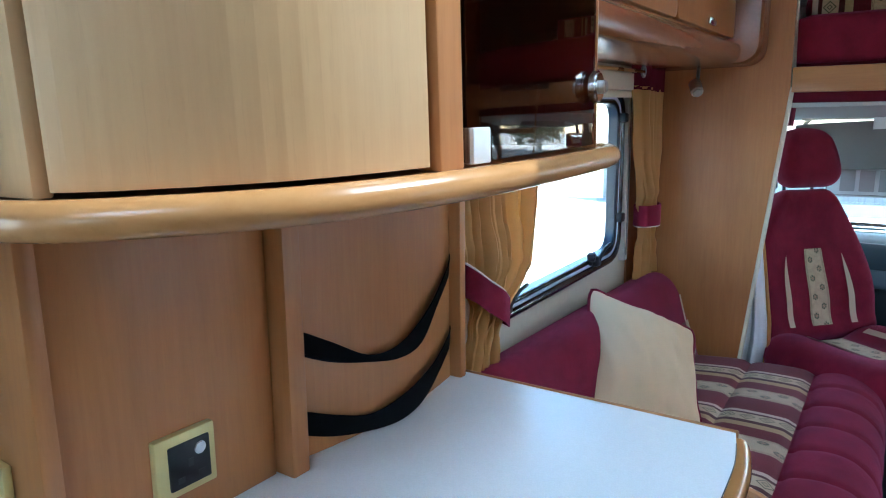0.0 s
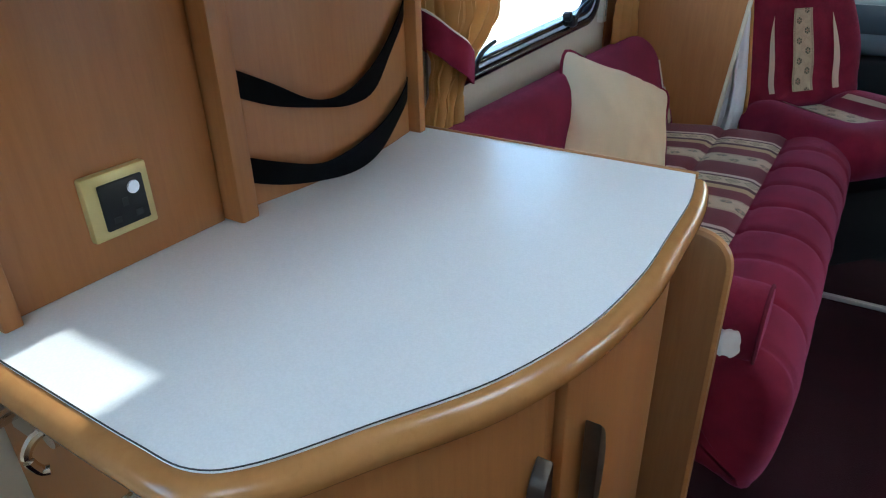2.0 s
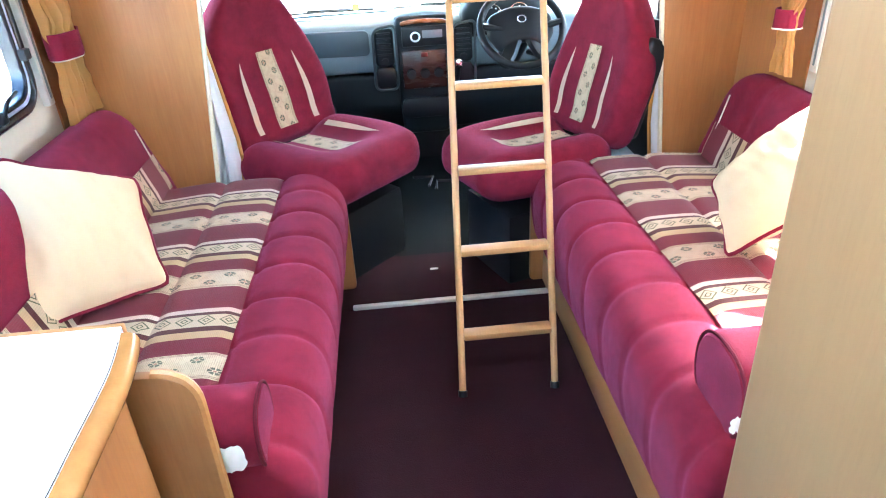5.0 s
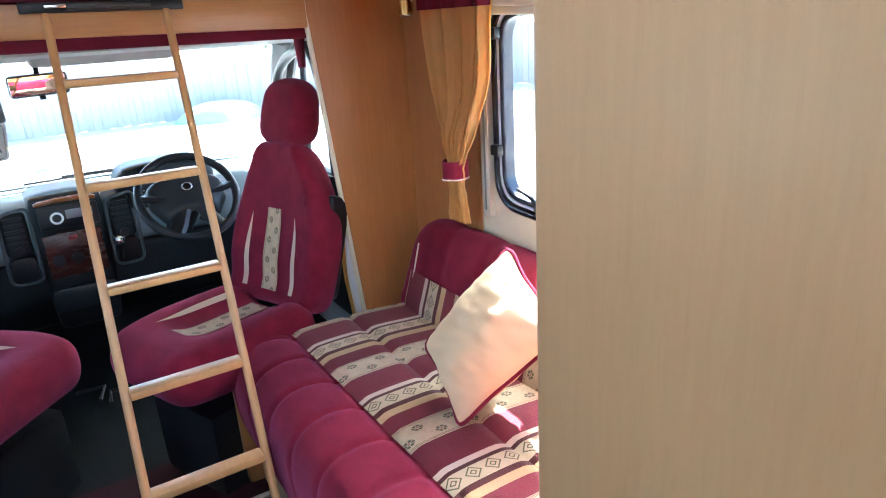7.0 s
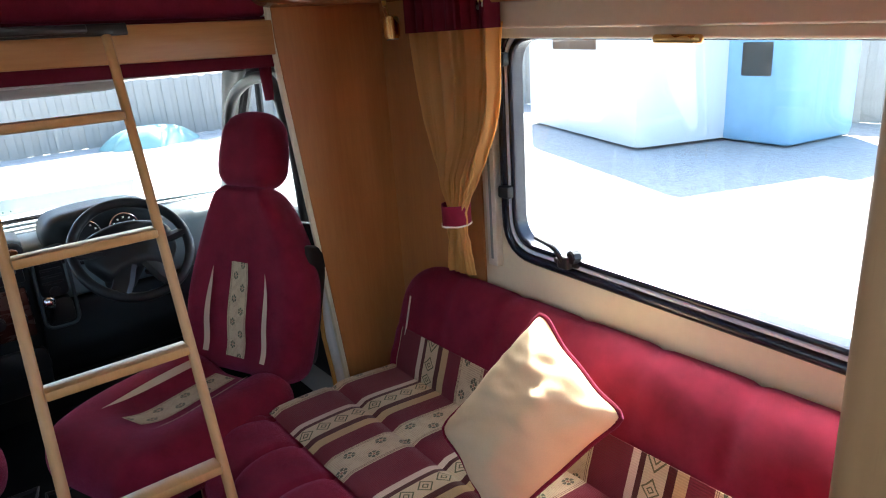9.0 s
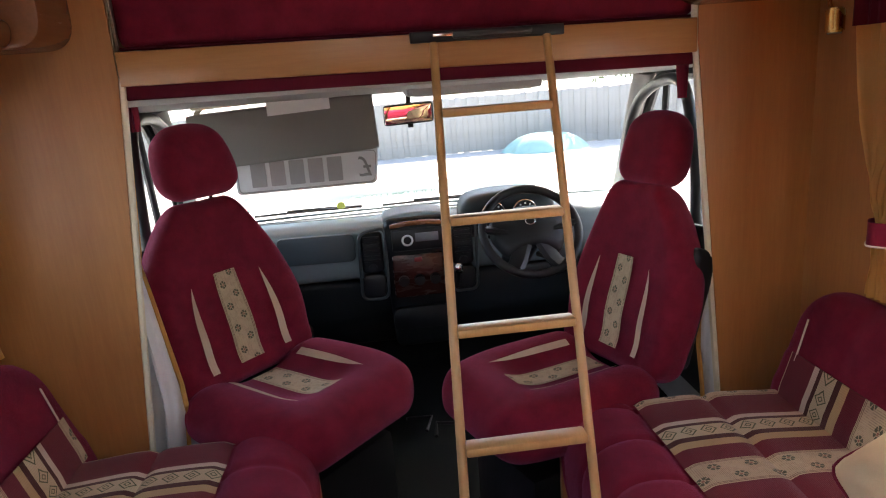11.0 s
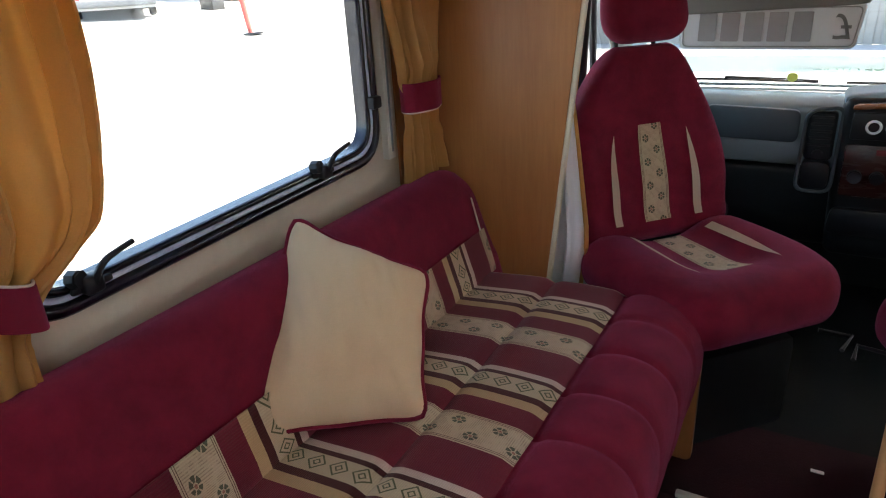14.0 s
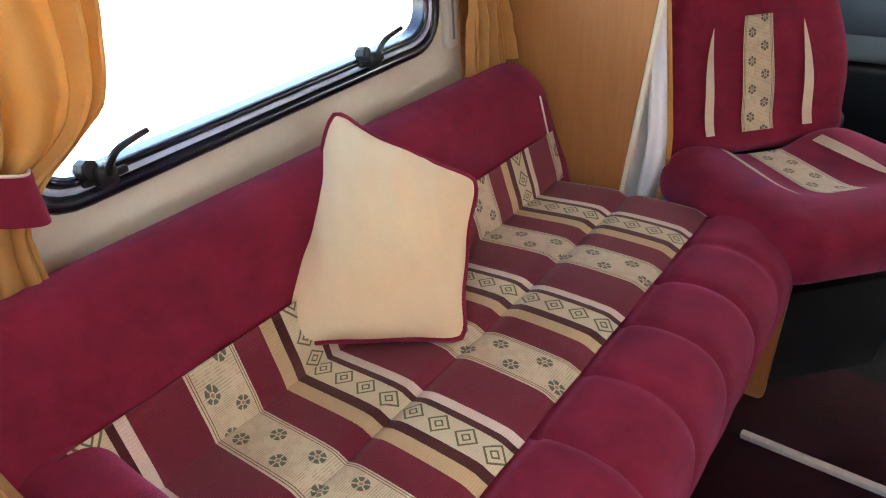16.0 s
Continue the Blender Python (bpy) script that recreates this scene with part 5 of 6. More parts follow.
def on_screen(x, t, out=0.0):
    """A place on the windscreen, t from its foot to its top; it bows forward in the middle."""
    y, z = WS0[0] + (WS1[0] - WS0[0]) * t, WS0[1] + (WS1[1] - WS0[1]) * t
    bow = 0.10 * (1 - ((x - CX) / 0.98) ** 2)
    return (x, y + bow + out, z)
pane = part("pane", sheet(lambda u, v: on_screen(CAB_L + 0.03 + (CAB_R - CAB_L - 0.06) * u, v), 24, 8, thick=0.004), GLASS, screen)
pane.visible_shadow = False
edge = [on_screen(CAB_L + 0.03 + (CAB_R - CAB_L - 0.06) * i / 20, 0.0) for i in range(21)] + [on_screen(CAB_R - 0.03 - (CAB_R - CAB_L - 0.06) * i / 20, 1.0) for i in range(21)]
part("seal", tube(edge, 0.007, 8, True), DASH_GREY, screen)
BANNER = plain("pale_green_film", (0.70, 0.78, 0.74), 0.5, vary=0.04)
let_light_through(BANNER, (0.90, 0.97, 0.94), 0.85)


INK = plain("grey_green_ink", (0.40, 0.54, 0.47), 0.6)
let_light_through(INK, (0.55, 0.72, 0.64), 0.6)


def lettering(name, text, size, m, mat, parent, label):
    cu = bpy.data.curves.new(name, "FONT")
    cu.body, cu.size, cu.align_x, cu.extrude = text, size, "CENTER", 0.0008
    tmp = new("tmp_text", cu)
    me = bpy.data.meshes.new_from_object(tmp.evaluated_get(bpy.context.evaluated_depsgraph_get()))
    bpy.data.objects.remove(tmp)
    me.transform(m)
    me.name = name
    me.materials.append(mat)
    ob = new(name, me)
    ob.parent = parent
    ob.matrix_parent_inverse = parent.matrix_world.inverted()
    return tagged(ob, label)


sticker = thing("window_banner", "pale green advertising strip inside the foot of the windscreen", "banner", on_screen(0.05, 0.1))
part("film", sheet(lambda u, v: on_screen(-0.62 + 1.32 * u, 0.10 + 0.13 * v, -0.012), 20, 2, thick=0.001), BANNER, sticker)
spot_at = Vector(on_screen(-0.21, 0.065, -0.014))
part("round_sticker", disc(tuple(spot_at), (0, -0.8, 0.6), 0.020, 0.002, 20), plain("lime_sticker", (0.45, 0.52, 0.10), 0.5), sticker, "small round lime-green sticker")
rake = math.degrees(math.atan2(WS1[1] - WS0[1], WS0[0] - WS1[0]))
lettering("lettering", "FINANCE AVAILABLE", 0.056, Matrix.Translation((0.0, 3.897, 0.855)) @ pose(0, 0, 0, 180 - rake, 0, 180) @ Matrix.Diagonal((1, 1, 1, 1)), INK, sticker, "grey-green letters facing outwards")

structure("cab_bulkhead", box(CAB_L - 0.04, CAB_R + 0.04, 3.885, 3.92, -0.10, 0.765, 0), DASH_DARK, "dark bulkhead under the windscreen", "wall")

# ---- dashboard ----
dash = thing("dashboard", "grey and black moulded dashboard across the cab", "dashboard", (CX, 3.8, 0.3))
def dash_run(points, name, mat, x0=CAB_L + 0.02, x1=CAB_R - 0.02, r=0.03, label="", nose=0.05):
    prof = rounded(points, r, 5)
    rings = []
    for i in range(17):
        t = i / 16
        x = x0 + (x1 - x0) * t
        bow = nose * (1 - (2 * t - 1) ** 2)
        rings.append([(x, y - bow * 0.4, z) for y, z in prof])
    return part(name, loft(rings), mat, dash, label)
dash_run([(3.63, 0.545), (3.60, 0.62), (3.625, 0.772), (3.70, 0.786), (3.88, 0.775), (3.88, 0.545)], "upper_dash", DASH_GREY, label="grey upper dashboard")
dash_run([(3.70, 0.22), (3.63, 0.36), (3.625, 0.543), (3.88, 0.543), (3.88, 0.22)], "lower_dash", DASH_DARK, label="near-black lower dashboard")
part("glovebox_lid", prism(rounded([(-0.47, 0.645), (-0.150, 0.640), (-0.150, 0.758), (-0.47, 0.765)], 0.028), 3.577, 3.60, "y", 0.006), plain("mid_grey_tray", (0.055, 0.07, 0.078), 0.45, vary=0.1, grain=400), dash, "grey recessed tray lid")
console = part("centre_console", soft_box((0.262, 0.22, 0.58), 0.035, 12, lambda p: Vector((p.x * (1 - 0.10 * max(0, -p.z / 0.3)), p.y - 0.03 * p.z / 0.3, p.z)), pose(0.105, 3.61, 0.535)), DASH_DARK, dash, "black centre console")
part("hood", soft_box((0.262, 0.19, 0.03), 0.012, 8, lambda p: Vector((p.x, p.y, p.z - 0.9 * p.x ** 2)), pose(0.105, 3.60, 0.826)), DASH_GREY, console, "grey hood over the console")
radio = part("radio", box(0.005, 0.215, 3.462, 3.50, 0.692, 0.782, 0.006), BLACK, console, "black car radio")
part("dial", tube([(0.068 + 0.020 * math.cos(k), 3.458, 0.737 + 0.020 * math.sin(k)) for k in (2 * math.pi * i / 24 for i in range(24))], 0.0042, 8, True, up=Vector((0, 1, 0))), plain("pale_dial_ring", (0.75, 0.77, 0.78), 0.3), radio, "pale ring round the dial")
part("display", box(0.10, 0.195, 3.458, 3.464, 0.728, 0.764, 0.002), plain("radio_display", (0.16, 0.17, 0.18), 0.12), radio)
part("control_panel", box(0.0, 0.21, 3.478, 3.51, 0.49, 0.672, 0.008), wood("dark_red_trim", (0.030, 0.007, 0.005), (0.050, 0.013, 0.009), (1, 5, 5), 0.25), console, "dark red-brown wood-effect panel")
for x in (0.04, 0.105, 0.17):
    part("knob", disc((x, 3.468, 0.565), (0, 1, 0), 0.022, 0.03, 18, bevel=0.004), BLACK, console)
part("top_trim", soft_box((0.215, 0.05, 0.018), 0.008, 8, lambda p: Vector((p.x, p.y, p.z - 0.7 * p.x ** 2)), pose(0.108, 3.478, 0.806)), wood("walnut_effect_trim", (0.16, 0.055, 0.018), (0.27, 0.10, 0.035), (1, 5, 5), 0.25), console, "brown wood-effect strip over the radio")
part("lower_pocket", prism(rounded([(-0.02, 0.345), (0.23, 0.345), (0.22, 0.44), (-0.01, 0.44)], 0.03), 3.486, 3.52, "y", 0.006), BLACK, console)
part("hazard_button", box(0.09, 0.122, 3.470, 3.485, 0.640, 0.660, 0.003), plain("hazard_red", (0.16, 0.006, 0.008), 0.4), console, "red hazard button")
for x0, x1 in ((-0.125, -0.035), (0.250, 0.340)):
    vent = part("air_vent", box(x0, x1, 3.495, 3.55, 0.60, 0.775, 0.02, 4), DASH_DARK, dash, "black air vent")
    for i in range(5):
        z = 0.655 + 0.024 * i
        part("slat", box(x0 + 0.012, x1 - 0.012, 3.488, 3.51, z, z + 0.008, 0.002), BLACK, vent)
    loop = rounded([(x0 - 0.010, 0.49), (x1 + 0.010, 0.49), (x1 + 0.014, 0.79), (x0 - 0.004, 0.775)], [0.035, 0.035, 0.03, 0.04], 6)
    part("surround", tube([(x, 3.500, z) for x, z in loop], 0.0065, 8, True, up=Vector((0, 1, 0))), plain("vent_rim_grey", (0.045, 0.055, 0.06), 0.45), vent, "grey rim round the vent")
    part("lower_pocket", prism(rounded([(x0, 0.50), (x1, 0.50), (x1, 0.595), (x0, 0.595)], 0.025), 3.498, 3.56, "y", 0.004), BLACK, vent)
    part("vent_dial", disc(((x0 + x1) / 2, 3.493, 0.625), (0, 1, 0), 0.018, 0.012, 16, bevel=0.002), BLACK, vent)
hood = part("binnacle", soft_box((0.40, 0.24, 0.18), 0.06, 12, lambda p: Vector((p.x, p.y - 0.15 * max(0, p.z), p.z - 0.5 * p.x ** 2)), pose(0.50, 3.62, 0.80)), DASH_DARK, dash, "hooded instrument binnacle")
for x in (0.43, 0.56):
    g = part("gauge", disc((x, 3.485, 0.80), (0, -1, 0.25), 0.052, 0.02, 24, bevel=0.003), BLACK, hood, "round black gauge")
    part("bezel", tube([(x + 0.05 * math.cos(k), 3.473 + 0.25 * 0.05 * math.sin(k), 0.803 + 0.05 * math.sin(k)) for k in (2 * math.pi * i / 28 for i in range(28))], 0.003, 6, True, up=Vector((0, 1, 0))), CHROME, g)
    for i in range(9):
        k = radians(-30 + 30 * i)
        part("tick", box(x + 0.039 * math.cos(k) - 0.003, x + 0.039 * math.cos(k) + 0.003, 3.4705, 3.4735, 0.803 + 0.039 * math.sin(k) - 0.003, 0.803 + 0.039 * math.sin(k) + 0.003, 0), PAPER, g)

wheel = thing("steering_wheel", "black four-spoke steering wheel before the binnacle", "steering wheel", (0.51, 3.2, 0.80))
wm = Matrix.Translation((0.515, 3.19, 0.795)) @ Vector((0, -0.72, 0.62)).to_track_quat("Z", "Y").to_matrix().to_4x4()
part("rim", tube([wm @ Vector((0.178 * math.cos(k), 0.178 * math.sin(k), 0.0)) for k in (2 * math.pi * i / 48 for i in range(48))], 0.0165, 12, True), BLACK, wheel)
up_y = (wm.to_3x3() @ Vector((0, 1, 0))).z
fl = 1 if up_y > 0 else -1
part("hub", soft_box((0.29, 0.165, 0.055), 0.026, 14, lambda p: Vector((p.x * (1 - 4.2 * max(0, -p.y * fl)), p.y - fl * 1.5 * p.x ** 2, p.z - 1.6 * p.x ** 2)), wm @ pose(0, fl * 0.020, -0.005)), BLACK, wheel, "padded dark hub")
for ang in (8, 172, 240, 300):
    c, sn = math.cos(radians(ang)), math.sin(radians(ang)) * fl
    part("spoke", tube([wm @ Vector((0.07 * c, 0.05 * sn, -0.012)), wm @ Vector((0.13 * c, 0.13 * sn, -0.014)), wm @ Vector((0.174 * c, 0.174 * sn, -0.004))], 0.030 if ang < 200 else 0.036, 8, flat=0.5), BLACK, wheel)
part("badge", tube([wm @ Vector((0.018 * math.cos(k), 0.016 * math.sin(k) + 0.03 * fl, 0.022)) for k in (2 * math.pi * i / 20 for i in range(20))], 0.003, 6, True), CHROME, wheel, "plain chrome ring badge")
part("column", tube([wm @ Vector((0, 0, -0.03)), (0.51, 3.50, 0.60)], 0.055, 12), DASH_DARK, wheel, "dark column shroud")
part("stalk", tube([wm @ Vector((-0.05, 0.0, -0.06)), wm @ Vector((-0.17, 0.02, -0.05))], 0.007, 8), BLACK, wheel)
lever = thing("gear_lever", "short gear lever with a bright knob on the dashboard", "lever", (0.26, 3.5, 0.55))
part("shaft", tube([(0.262, 3.49, 0.52), (0.262, 3.42, 0.60)], 0.010, 8), BLACK, lever)
part("knob", soft_box((0.04, 0.04, 0.045), 0.018, 6, None, pose(0.262, 3.41, 0.615)), CHROME, lever, "bright gear knob")
keys = thing("ignition_key", "bright key in the steering column", "key", (0.63, 3.33, 0.67))
part("bow", soft_box((0.035, 0.012, 0.04), 0.005, 4, None, pose(0.615, 3.26, 0.665)), CHROME, keys)
part("barrel", tube([(0.615, 3.26, 0.66), (0.58, 3.36, 0.655)], 0.012, 8), BLACK, keys)

# sun visor, price card, mirror
visor = thing("sun_visor", "grey sun visor folded down before the windscreen", "visor", (-0.34, 3.36, 1.2))
part("flap", soft_box((0.67, 0.022, 0.205), 0.0105, 10, None, pose(-0.345, 3.36, 1.212, 6, -2.5, 0)), plain("visor_vinyl", (0.20, 0.19, 0.175), 0.8, vary=0.06, grain=400, bump=0.2), visor)
part("label", prism([(-0.395, 1.275), (-0.17, 1.285), (-0.17, 1.335), (-0.395, 1.325)], 3.338, 3.342, "y"), PAPER, visor, "pale instruction label")
part("hinge", tube([(-0.65, 3.36, 1.30), (-0.62, 3.35, 1.325), (0.0, 3.35, 1.345)], 0.010, 8), IVORY, visor)
part("clip", box(-0.66, -0.62, 3.33, 3.37, 1.315, 1.35, 0.006), IVORY, visor)
card = thing("price_card", "pale reversed price card standing behind the windscreen", "sign", (-0.28, 3.42, 0.99))
CARD = plain("pale_card", (0.60, 0.595, 0.60), 0.5, vary=0.03)
part("panel", prism(rounded([(-0.56, 0.985), (-0.028, 0.987), (-0.012, 1.122), (-0.56, 1.125)], 0.02), 3.425, 3.429, "y", 0.001), CARD, card)
for i in range(5):
    x = -0.50 + 0.072 * i
    part("number_tile", prism(rounded([(x, 1.010), (x + 0.056, 1.010), (x + 0.057, 1.102), (x + 0.001, 1.102)], 0.004), 3.4215, 3.4245, "y"), plain("tile_grey_%d" % i, (0.29 + 0.02 * (i % 2), 0.275, 0.275), 0.6, vary=0.05), card, "blank grey number tile")
lettering("pound_sign", "\u00a3", 0.11, Matrix.Translation((-0.068, 3.4225, 1.018)) @ pose(0, 0, 0, 90, 0, 180), plain("card_ink", (0.16, 0.155, 0.15), 0.6), card, "grey pound sign, seen reversed")
part("outline", tube([(x, 3.4235, z) for x, z in rounded([(-0.55, 0.993), (-0.036, 0.995), (-0.022, 1.114), (-0.55, 1.117)], 0.018)], 0.0022, 5, True, up=Vector((0, 1, 0))), plain("card_line", (0.30, 0.29, 0.28), 0.6), card)
mirror = thing("rear_view_mirror", "black-framed rear view mirror on the windscreen", "mirror", (0.12, 3.56, 1.23))
part("housing", soft_box((0.205, 0.03, 0.082), 0.014, 8, None, pose(0.122, 3.555, 1.232, 7, -1, 8)), BLACK, mirror)
mm = Nodes("mirror_silver", 0.02, 1.0)
mm.colour((0.85, 0.85, 0.85))
part("glass", soft_box((0.19, 0.004, 0.068), 0.0018, 4, None, pose(0.120, 3.5395, 1.232, 7, -1, 8)), mm.mat, mirror, "mirror glass")
part("stem", tube([(0.125, 3.56, 1.235), (0.125, 3.57, 1.27), (0.125, 3.52, 1.325)], 0.010, 8), BLACK, mirror)
part("tab", box(0.115, 0.137, 3.54, 3.555, 1.178, 1.194, 0.003), BLACK, mirror)

# ---- outside ----
def ground_material():
    m = Nodes("pale_gravel", 0.9)
    a, b = m.noise(14.0, 6), m.noise(0.35, 4)
    stones = m.node("ShaderNodeTexVoronoi", Scale=28.0)
    m.link(m.coords(), stones.inputs["Vector"])
    col = m.ramp(m.math("ADD", m.math("MULTIPLY", a, 0.6), m.math("MULTIPLY", b, 0.4)), [(0.3, (0.30, 0.29, 0.26)), (0.7, (0.48, 0.46, 0.42))])
    m.colour(m.mix(0.35, col, m.ramp(stones.outputs["Color"], [(0.0, (0.22, 0.21, 0.19)), (1.0, (0.55, 0.53, 0.49))])))
    m.bump(stones.outputs["Distance"], 0.5, 0.02)
    return m.mat


GZ = -0.62
def ground_z(x):
    """The yard is level by the vehicle and climbs gently to the side."""
    return GZ + 0.065 * max(0.0, min(54.0, -x - 6.0))


yard = [(x, ground_z(x)) for x in (-900, -60, -6, 900)]
single("ground", prism(yard + [(900, GZ - 0.3), (-900, GZ - 0.3)], -900, 900, "y"), ground_material(), "pale gravel yard in strong sun", "ground", kind="structure")
WHITE_PAINT = plain("white_vehicle_paint", (0.74, 0.75, 0.75), 0.25, vary=0.03)
bonnet = thing("bonnet", "white vehicle bonnet below the windscreen", "bonnet", (CX, 4.4, 0.6))
part("panel", sheet(lambda u, v: (CX - 0.95 + 1.9 * u, 3.99 + 0.72 * v + 0.07 * (1 - (2 * u - 1) ** 2), 0.775 - 0.06 * v - 0.24 * v * v - 0.03 * (2 * u - 1) ** 2), 16, 10, thick=0.01), WHITE_PAINT, bonnet)
part("scuttle", sheet(lambda u, v: (CX - 0.95 + 1.9 * u, 3.90 + 0.11 * v + 0.07 * (1 - (2 * u - 1) ** 2), 0.770 + 0.006 * v), 12, 2, thick=0.01), WHITE_PAINT, bonnet)
for x0, x1 in ((-0.62, -0.12), (-0.02, 0.62)):
    w = thing("wiper", "black windscreen wiper at rest", "wiper", (x0, 4.2, 0.82))
    part("arm", tube([(x1, 4.06, 0.785), ((x0 + x1) / 2 + 0.1, 4.03, 0.795), (x0 + 0.15, 3.99, 0.803)], 0.008, 6), BLACK, w)
    part("blade", tube([(x0, 3.98, 0.796), ((x0 + x1) / 2, 4.01, 0.794), (x1 - 0.05, 4.01, 0.792)], 0.006, 6), RUBBER, w)

# board fence ahead and along the right-hand side
FENCE = wood("weathered_fence", (0.25, 0.235, 0.21), (0.36, 0.34, 0.31), (10, 10, 1.2), 0.85)
def fence(name, a, b, height, label):
    ob = thing(name, label, "fence", (a[0], a[1], GZ), kind="structure")
    d = Vector((b[0] - a[0], b[1] - a[1], 0))
    n = int(d.length / 0.155)
    rnd = random.Random(len(name))
    me = None
    for i in range(n):
        p = Vector((a[0], a[1], GZ)) + d * ((i + 0.5) / n)
        m = Matrix.Translation(p) @ Matrix.Rotation(math.atan2(d.y, d.x), 4, "Z") @ Matrix.Translation((0, 0.026 * (i % 2), rnd.uniform(-0.02, 0.02)))
        if me is None:
            o = part("board", prism([(-0.083, 0), (0.083, 0), (0.083, height), (-0.083, height)], -0.011, 0.011, "y", 0.003), FENCE, ob)
            me = o.data
        else:
            o = new("board", me)
            o.parent = ob
            o.matrix_parent_inverse = ob.matrix_world.inverted()
        o.matrix_basis = m
    return ob
fence("fence", (-7.0, 17.8), (13.0, 18.0), 1.40, "weathered grey board fence across the yard")
fence("fence", (12.9, 18.0), (13.0, 4.4), 1.75, "weathered grey board fence along the yard")


# made-up heap that stands in for a teal reflection in the windscreen
heap = thing("reflection_heap", "low pale teal heap before the fence, standing in for a windscreen reflection", "tarpaulin", (4.05, 17.0, GZ))
def heap_skin(u, v):
    k, q = 2 * math.pi * u, 1 - v
    w = 1 + 0.10 * math.sin(3 * k + 0.6) + 0.05 * math.sin(7 * k)
    return (4.05 + 1.05 * q ** 0.8 * w * math.cos(k), 17.0 + 0.6 * q ** 0.8 * w * math.sin(k), GZ + 0.44 * (1 - q ** 2.2) + 0.015 * math.sin(11 * k) * q)
part("cover", sheet(heap_skin, 48, 14), plain("pale_teal_heap", (0.20, 0.33, 0.30), 0.6, vary=0.08), heap)


def van(at, turn, size, paint, label, plate=True, skirted=False):
    """A boxy parked camper: body, skirt, rear window, lamps, wheels."""
    ob = thing("camper_van", label, "van", at)
    m = Matrix.Translation(at) @ pose(0, 0, 0, 0, 0, turn)
    lx, wy, hz = size
    low = 0.02 if skirted else 0.35
    part("body", soft_box((lx, wy, hz - low), 0.12, 8, None, m @ pose(0, 0, low + (hz - low) / 2)), paint, ob)
    if not skirted:
        part("skirt", soft_box((lx * 0.98, wy * 0.97, 0.3), 0.05, 4, None, m @ pose(0, 0, 0.42)), plain("skirt_grey", (0.30, 0.31, 0.32), 0.5), ob)
    part("window", soft_box((0.04, wy * 0.6, 0.55), 0.015, 4, None, m @ pose(lx / 2, 0, hz * 0.62)), SMOKED, ob)
    part("side_window", soft_box((lx * 0.4, 0.04, 0.5), 0.015, 4, None, m @ pose(0, wy / 2, hz * 0.62)), SMOKED, ob)
    part("side_window", soft_box((lx * 0.4, 0.04, 0.5), 0.015, 4, None, m @ pose(0, -wy / 2, hz * 0.62)), SMOKED, ob)
    if plate:
        part("number_plate", soft_box((0.02, 0.5, 0.12), 0.008, 3, None, m @ pose(lx / 2 + 0.012, 0, 0.62)), plain("plate_yellow", (0.75, 0.55, 0.05), 0.5), ob, "plain yellow number plate")
    if not skirted:
        part("bumper", soft_box((0.18, wy * 0.98, 0.24), 0.06, 5, None, m @ pose(lx / 2 + 0.03, 0, 0.48)), plain("bumper_grey", (0.12, 0.125, 0.13), 0.6), ob, "dark grey rear bumper")
        part("roof_rail", tube([m @ Vector((-lx * 0.4, wy * 0.4, hz)), m @ Vector((lx * 0.4, wy * 0.4, hz))], 0.03, 6), STEEL, ob)
        for side in (-1, 1):
            part("rub_strip", soft_box((lx * 0.92, 0.03, 0.16), 0.012, 4, None, m @ pose(0, side * (wy / 2 + 0.004), 0.85)), plain("strip_grey", (0.10, 0.105, 0.11), 0.6), ob, "dark side strip")
    for s in (-1, 1):
        part("lamp", soft_box((0.03, 0.12, 0.3), 0.01, 3, None, m @ pose(lx / 2 + 0.005, s * wy * 0.42, 0.75)), plain("lamp_red", (0.40, 0.02, 0.02), 0.3), ob)
        for a in () if skirted else (-lx * 0.3, lx * 0.3):
            part("wheel", disc(tuple(m @ Vector((a, s * (wy / 2 - 0.1), 0.33))), tuple(m.to_3x3() @ Vector((0, 1, 0))), 0.33, 0.22, 20, bevel=0.03), RUBBER, ob)
    return ob


SILVER = plain("silver_vehicle_paint", (0.34, 0.37, 0.41), 0.3, 0.3, vary=0.04)
van((-22.7, 17.0, ground_z(-21.3)), -34, (6.0, 2.5, 3.3), WHITE_PAINT, "white camper van with a yellow number plate parked across the yard")
van((-28.6, 24.4, ground_z(-27)), -50, (4.6, 1.9, 2.4), SILVER, "silver van parked behind others across the yard", False)
van((-25.2, 24.0, ground_z(-23.5)), 8, (4.8, 2.0, 2.9), SILVER, "silver panel van with a dark lower body parked across the yard", False)
van((-23.6, 27.4, ground_z(-22)), -34, (5.4, 2.4, 3.3), WHITE_PAINT, "white van with a grey bumper parked across the yard", False)
PX, PY = -14.2, 15.0
post = thing("marker_post", "leaning red steel post standing in the yard", "post", (PX, PY, ground_z(PX)))
part("pole", tube([(PX, PY, ground_z(PX) - 0.02), (PX - 0.32, PY - 0.3, ground_z(PX) + 3.6)], lambda t: 0.07 + 0.05 * t, 10), plain("red_post_paint", (0.42, 0.07, 0.05), 0.5), post)
part("foot", disc((PX + 0.1, PY, ground_z(PX) + 0.03), (-0.065, 0, 1), 0.28, 0.05, 18), BLACK, post)
weight = thing("concrete_weight", "dark block on short legs standing in the yard", "block", (-21.0, 20.0, ground_z(-21)))
part("block", box(-21.35, -20.65, 19.7, 20.3, ground_z(-20.5), ground_z(-20.5) + 0.42, 0.03), RUBBER, weight)
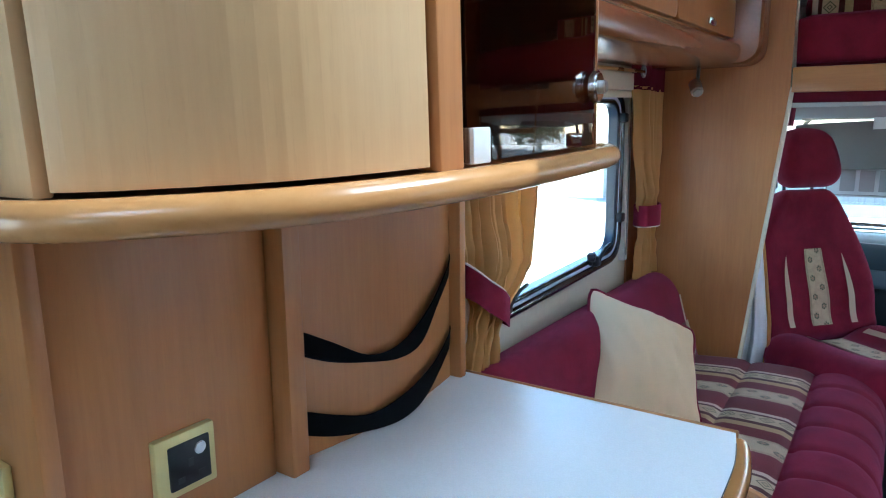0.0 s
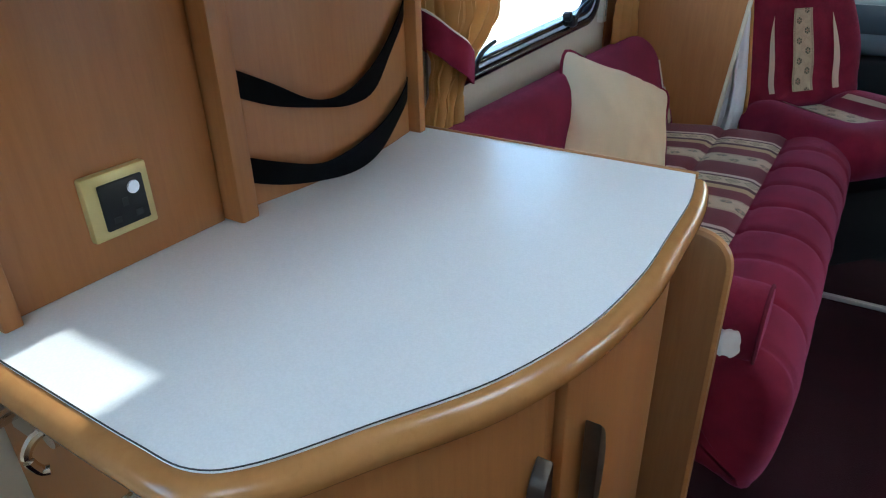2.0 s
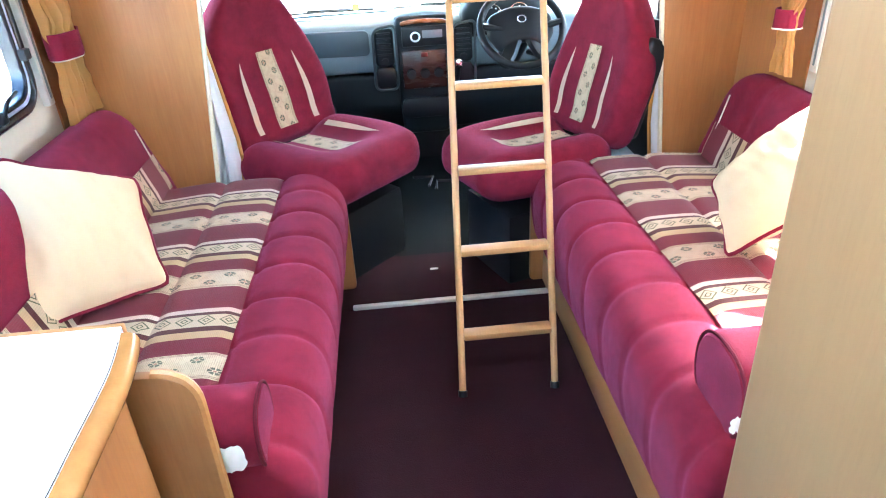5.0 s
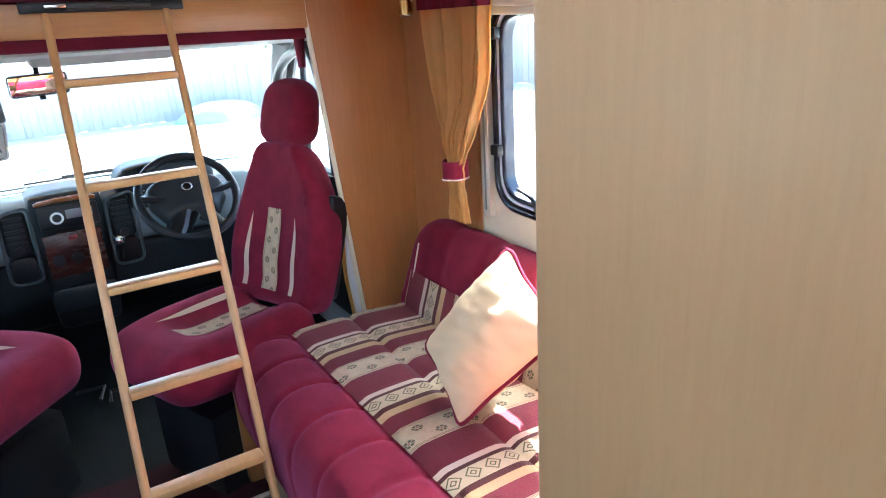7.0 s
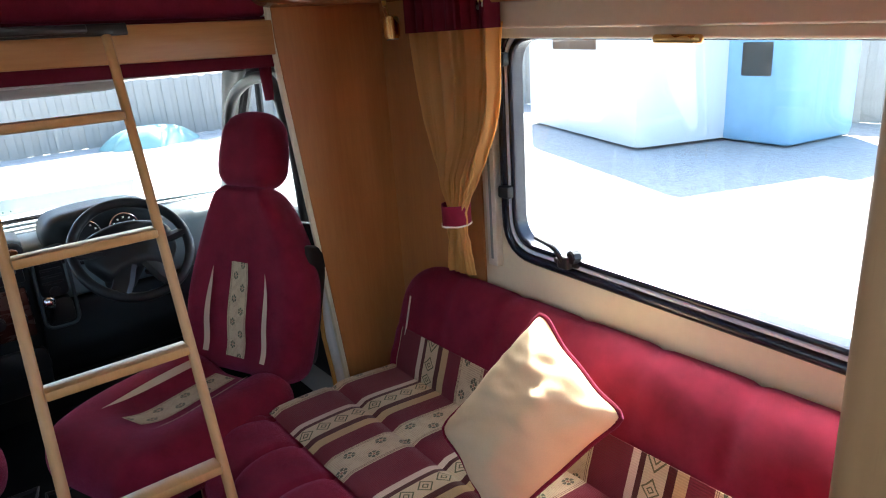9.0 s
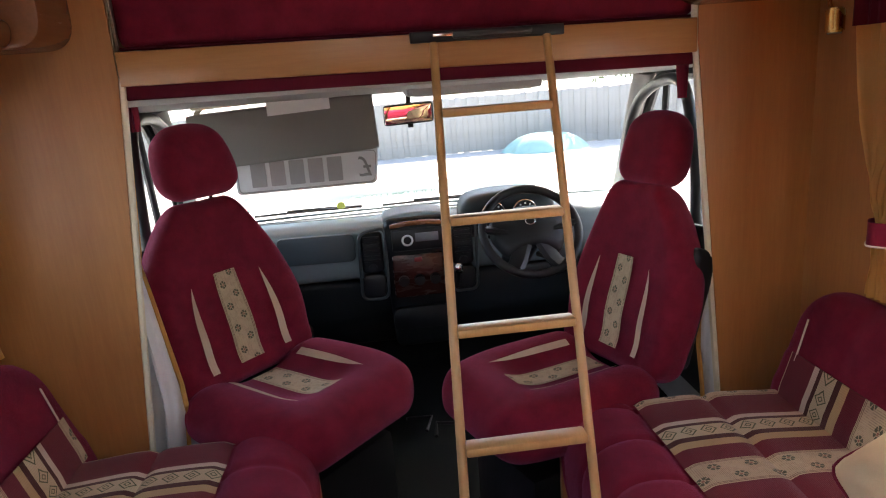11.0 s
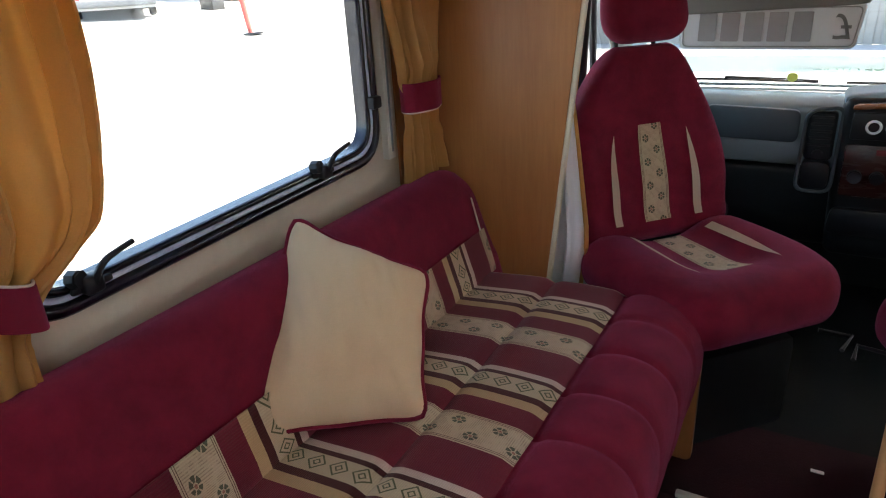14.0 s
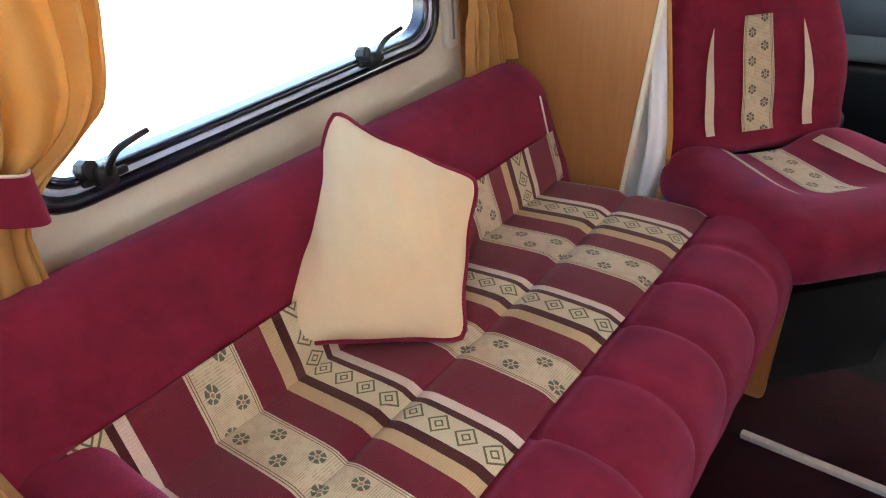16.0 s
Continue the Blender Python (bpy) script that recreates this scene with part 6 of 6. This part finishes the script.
for dx in (-0.25, 0.25):
    part("bar", tube([(-21 + dx, 20, ground_z(-20.5) + 0.4), (-21 + dx, 20, ground_z(-20.5) + 1.2)], 0.03, 6), STEEL, weight)
van((10.6, 8.8, GZ), 68, (4.2, 2.2, 2.9), plain("pale_caravan_paint", (0.55, 0.57, 0.58), 0.4, vary=0.03), "pale caravan with a low skirt standing along the fence", False, True)
van((11.0, 6.0, GZ), 80, (1.3, 1.6, 2.1), plain("blue_trailer_paint", (0.22, 0.38, 0.52), 0.5), "small blue box trailer beside the caravan", False, True)

tree = thing("tree", "leafy green tree behind the board fence", "tree", (7.6, 19.6, GZ))
part("trunk", tube([(7.6, 19.6, GZ), (7.65, 19.6, 0.6), (7.6, 19.55, 1.8)], lambda t: 0.13 - 0.08 * t, 10), FENCE, tree, "grey-brown trunk")
rnd = random.Random(4)
for i in range(5):
    k = i * 1.26
    part("limb", tube([(7.63, 19.6, 0.7 + 0.1 * i), (7.63 + 0.6 * math.cos(k), 19.6 + 0.6 * math.sin(k), 1.5 + 0.1 * i), (7.63 + 1.1 * math.cos(k), 19.6 + 1.1 * math.sin(k), 2.0)], lambda t: 0.05 - 0.035 * t, 6), FENCE, tree)
leaves = bmesh.new()
for i in range(5200):
    k, e, q = rnd.uniform(0, 6.283), rnd.uniform(-0.9, 1.2), rnd.uniform(0.5, 1.0)
    lump = 1 + 0.25 * math.sin(3 * k + 1) * math.cos(2 * e)
    c = Vector((7.6 + 2.3 * q * lump * math.cos(k) * math.cos(e), 19.6 + 1.1 * q * lump * math.sin(k) * math.cos(e), 1.9 + 1.3 * q * lump * math.sin(e)))
    a, b = Vector((rnd.uniform(-1, 1), rnd.uniform(-1, 1), rnd.uniform(-1, 1))).normalized() * 0.09, Vector((rnd.uniform(-1, 1), rnd.uniform(-1, 1), rnd.uniform(-1, 1))).normalized() * 0.05
    leaves.faces.new([leaves.verts.new(c + p) for p in (a, b, -a, -b)])
part("crown", leaves, plain("leaf_green", (0.06, 0.10, 0.04), 0.7, vary=0.4, grain=3), tree, "mid-green leaves")
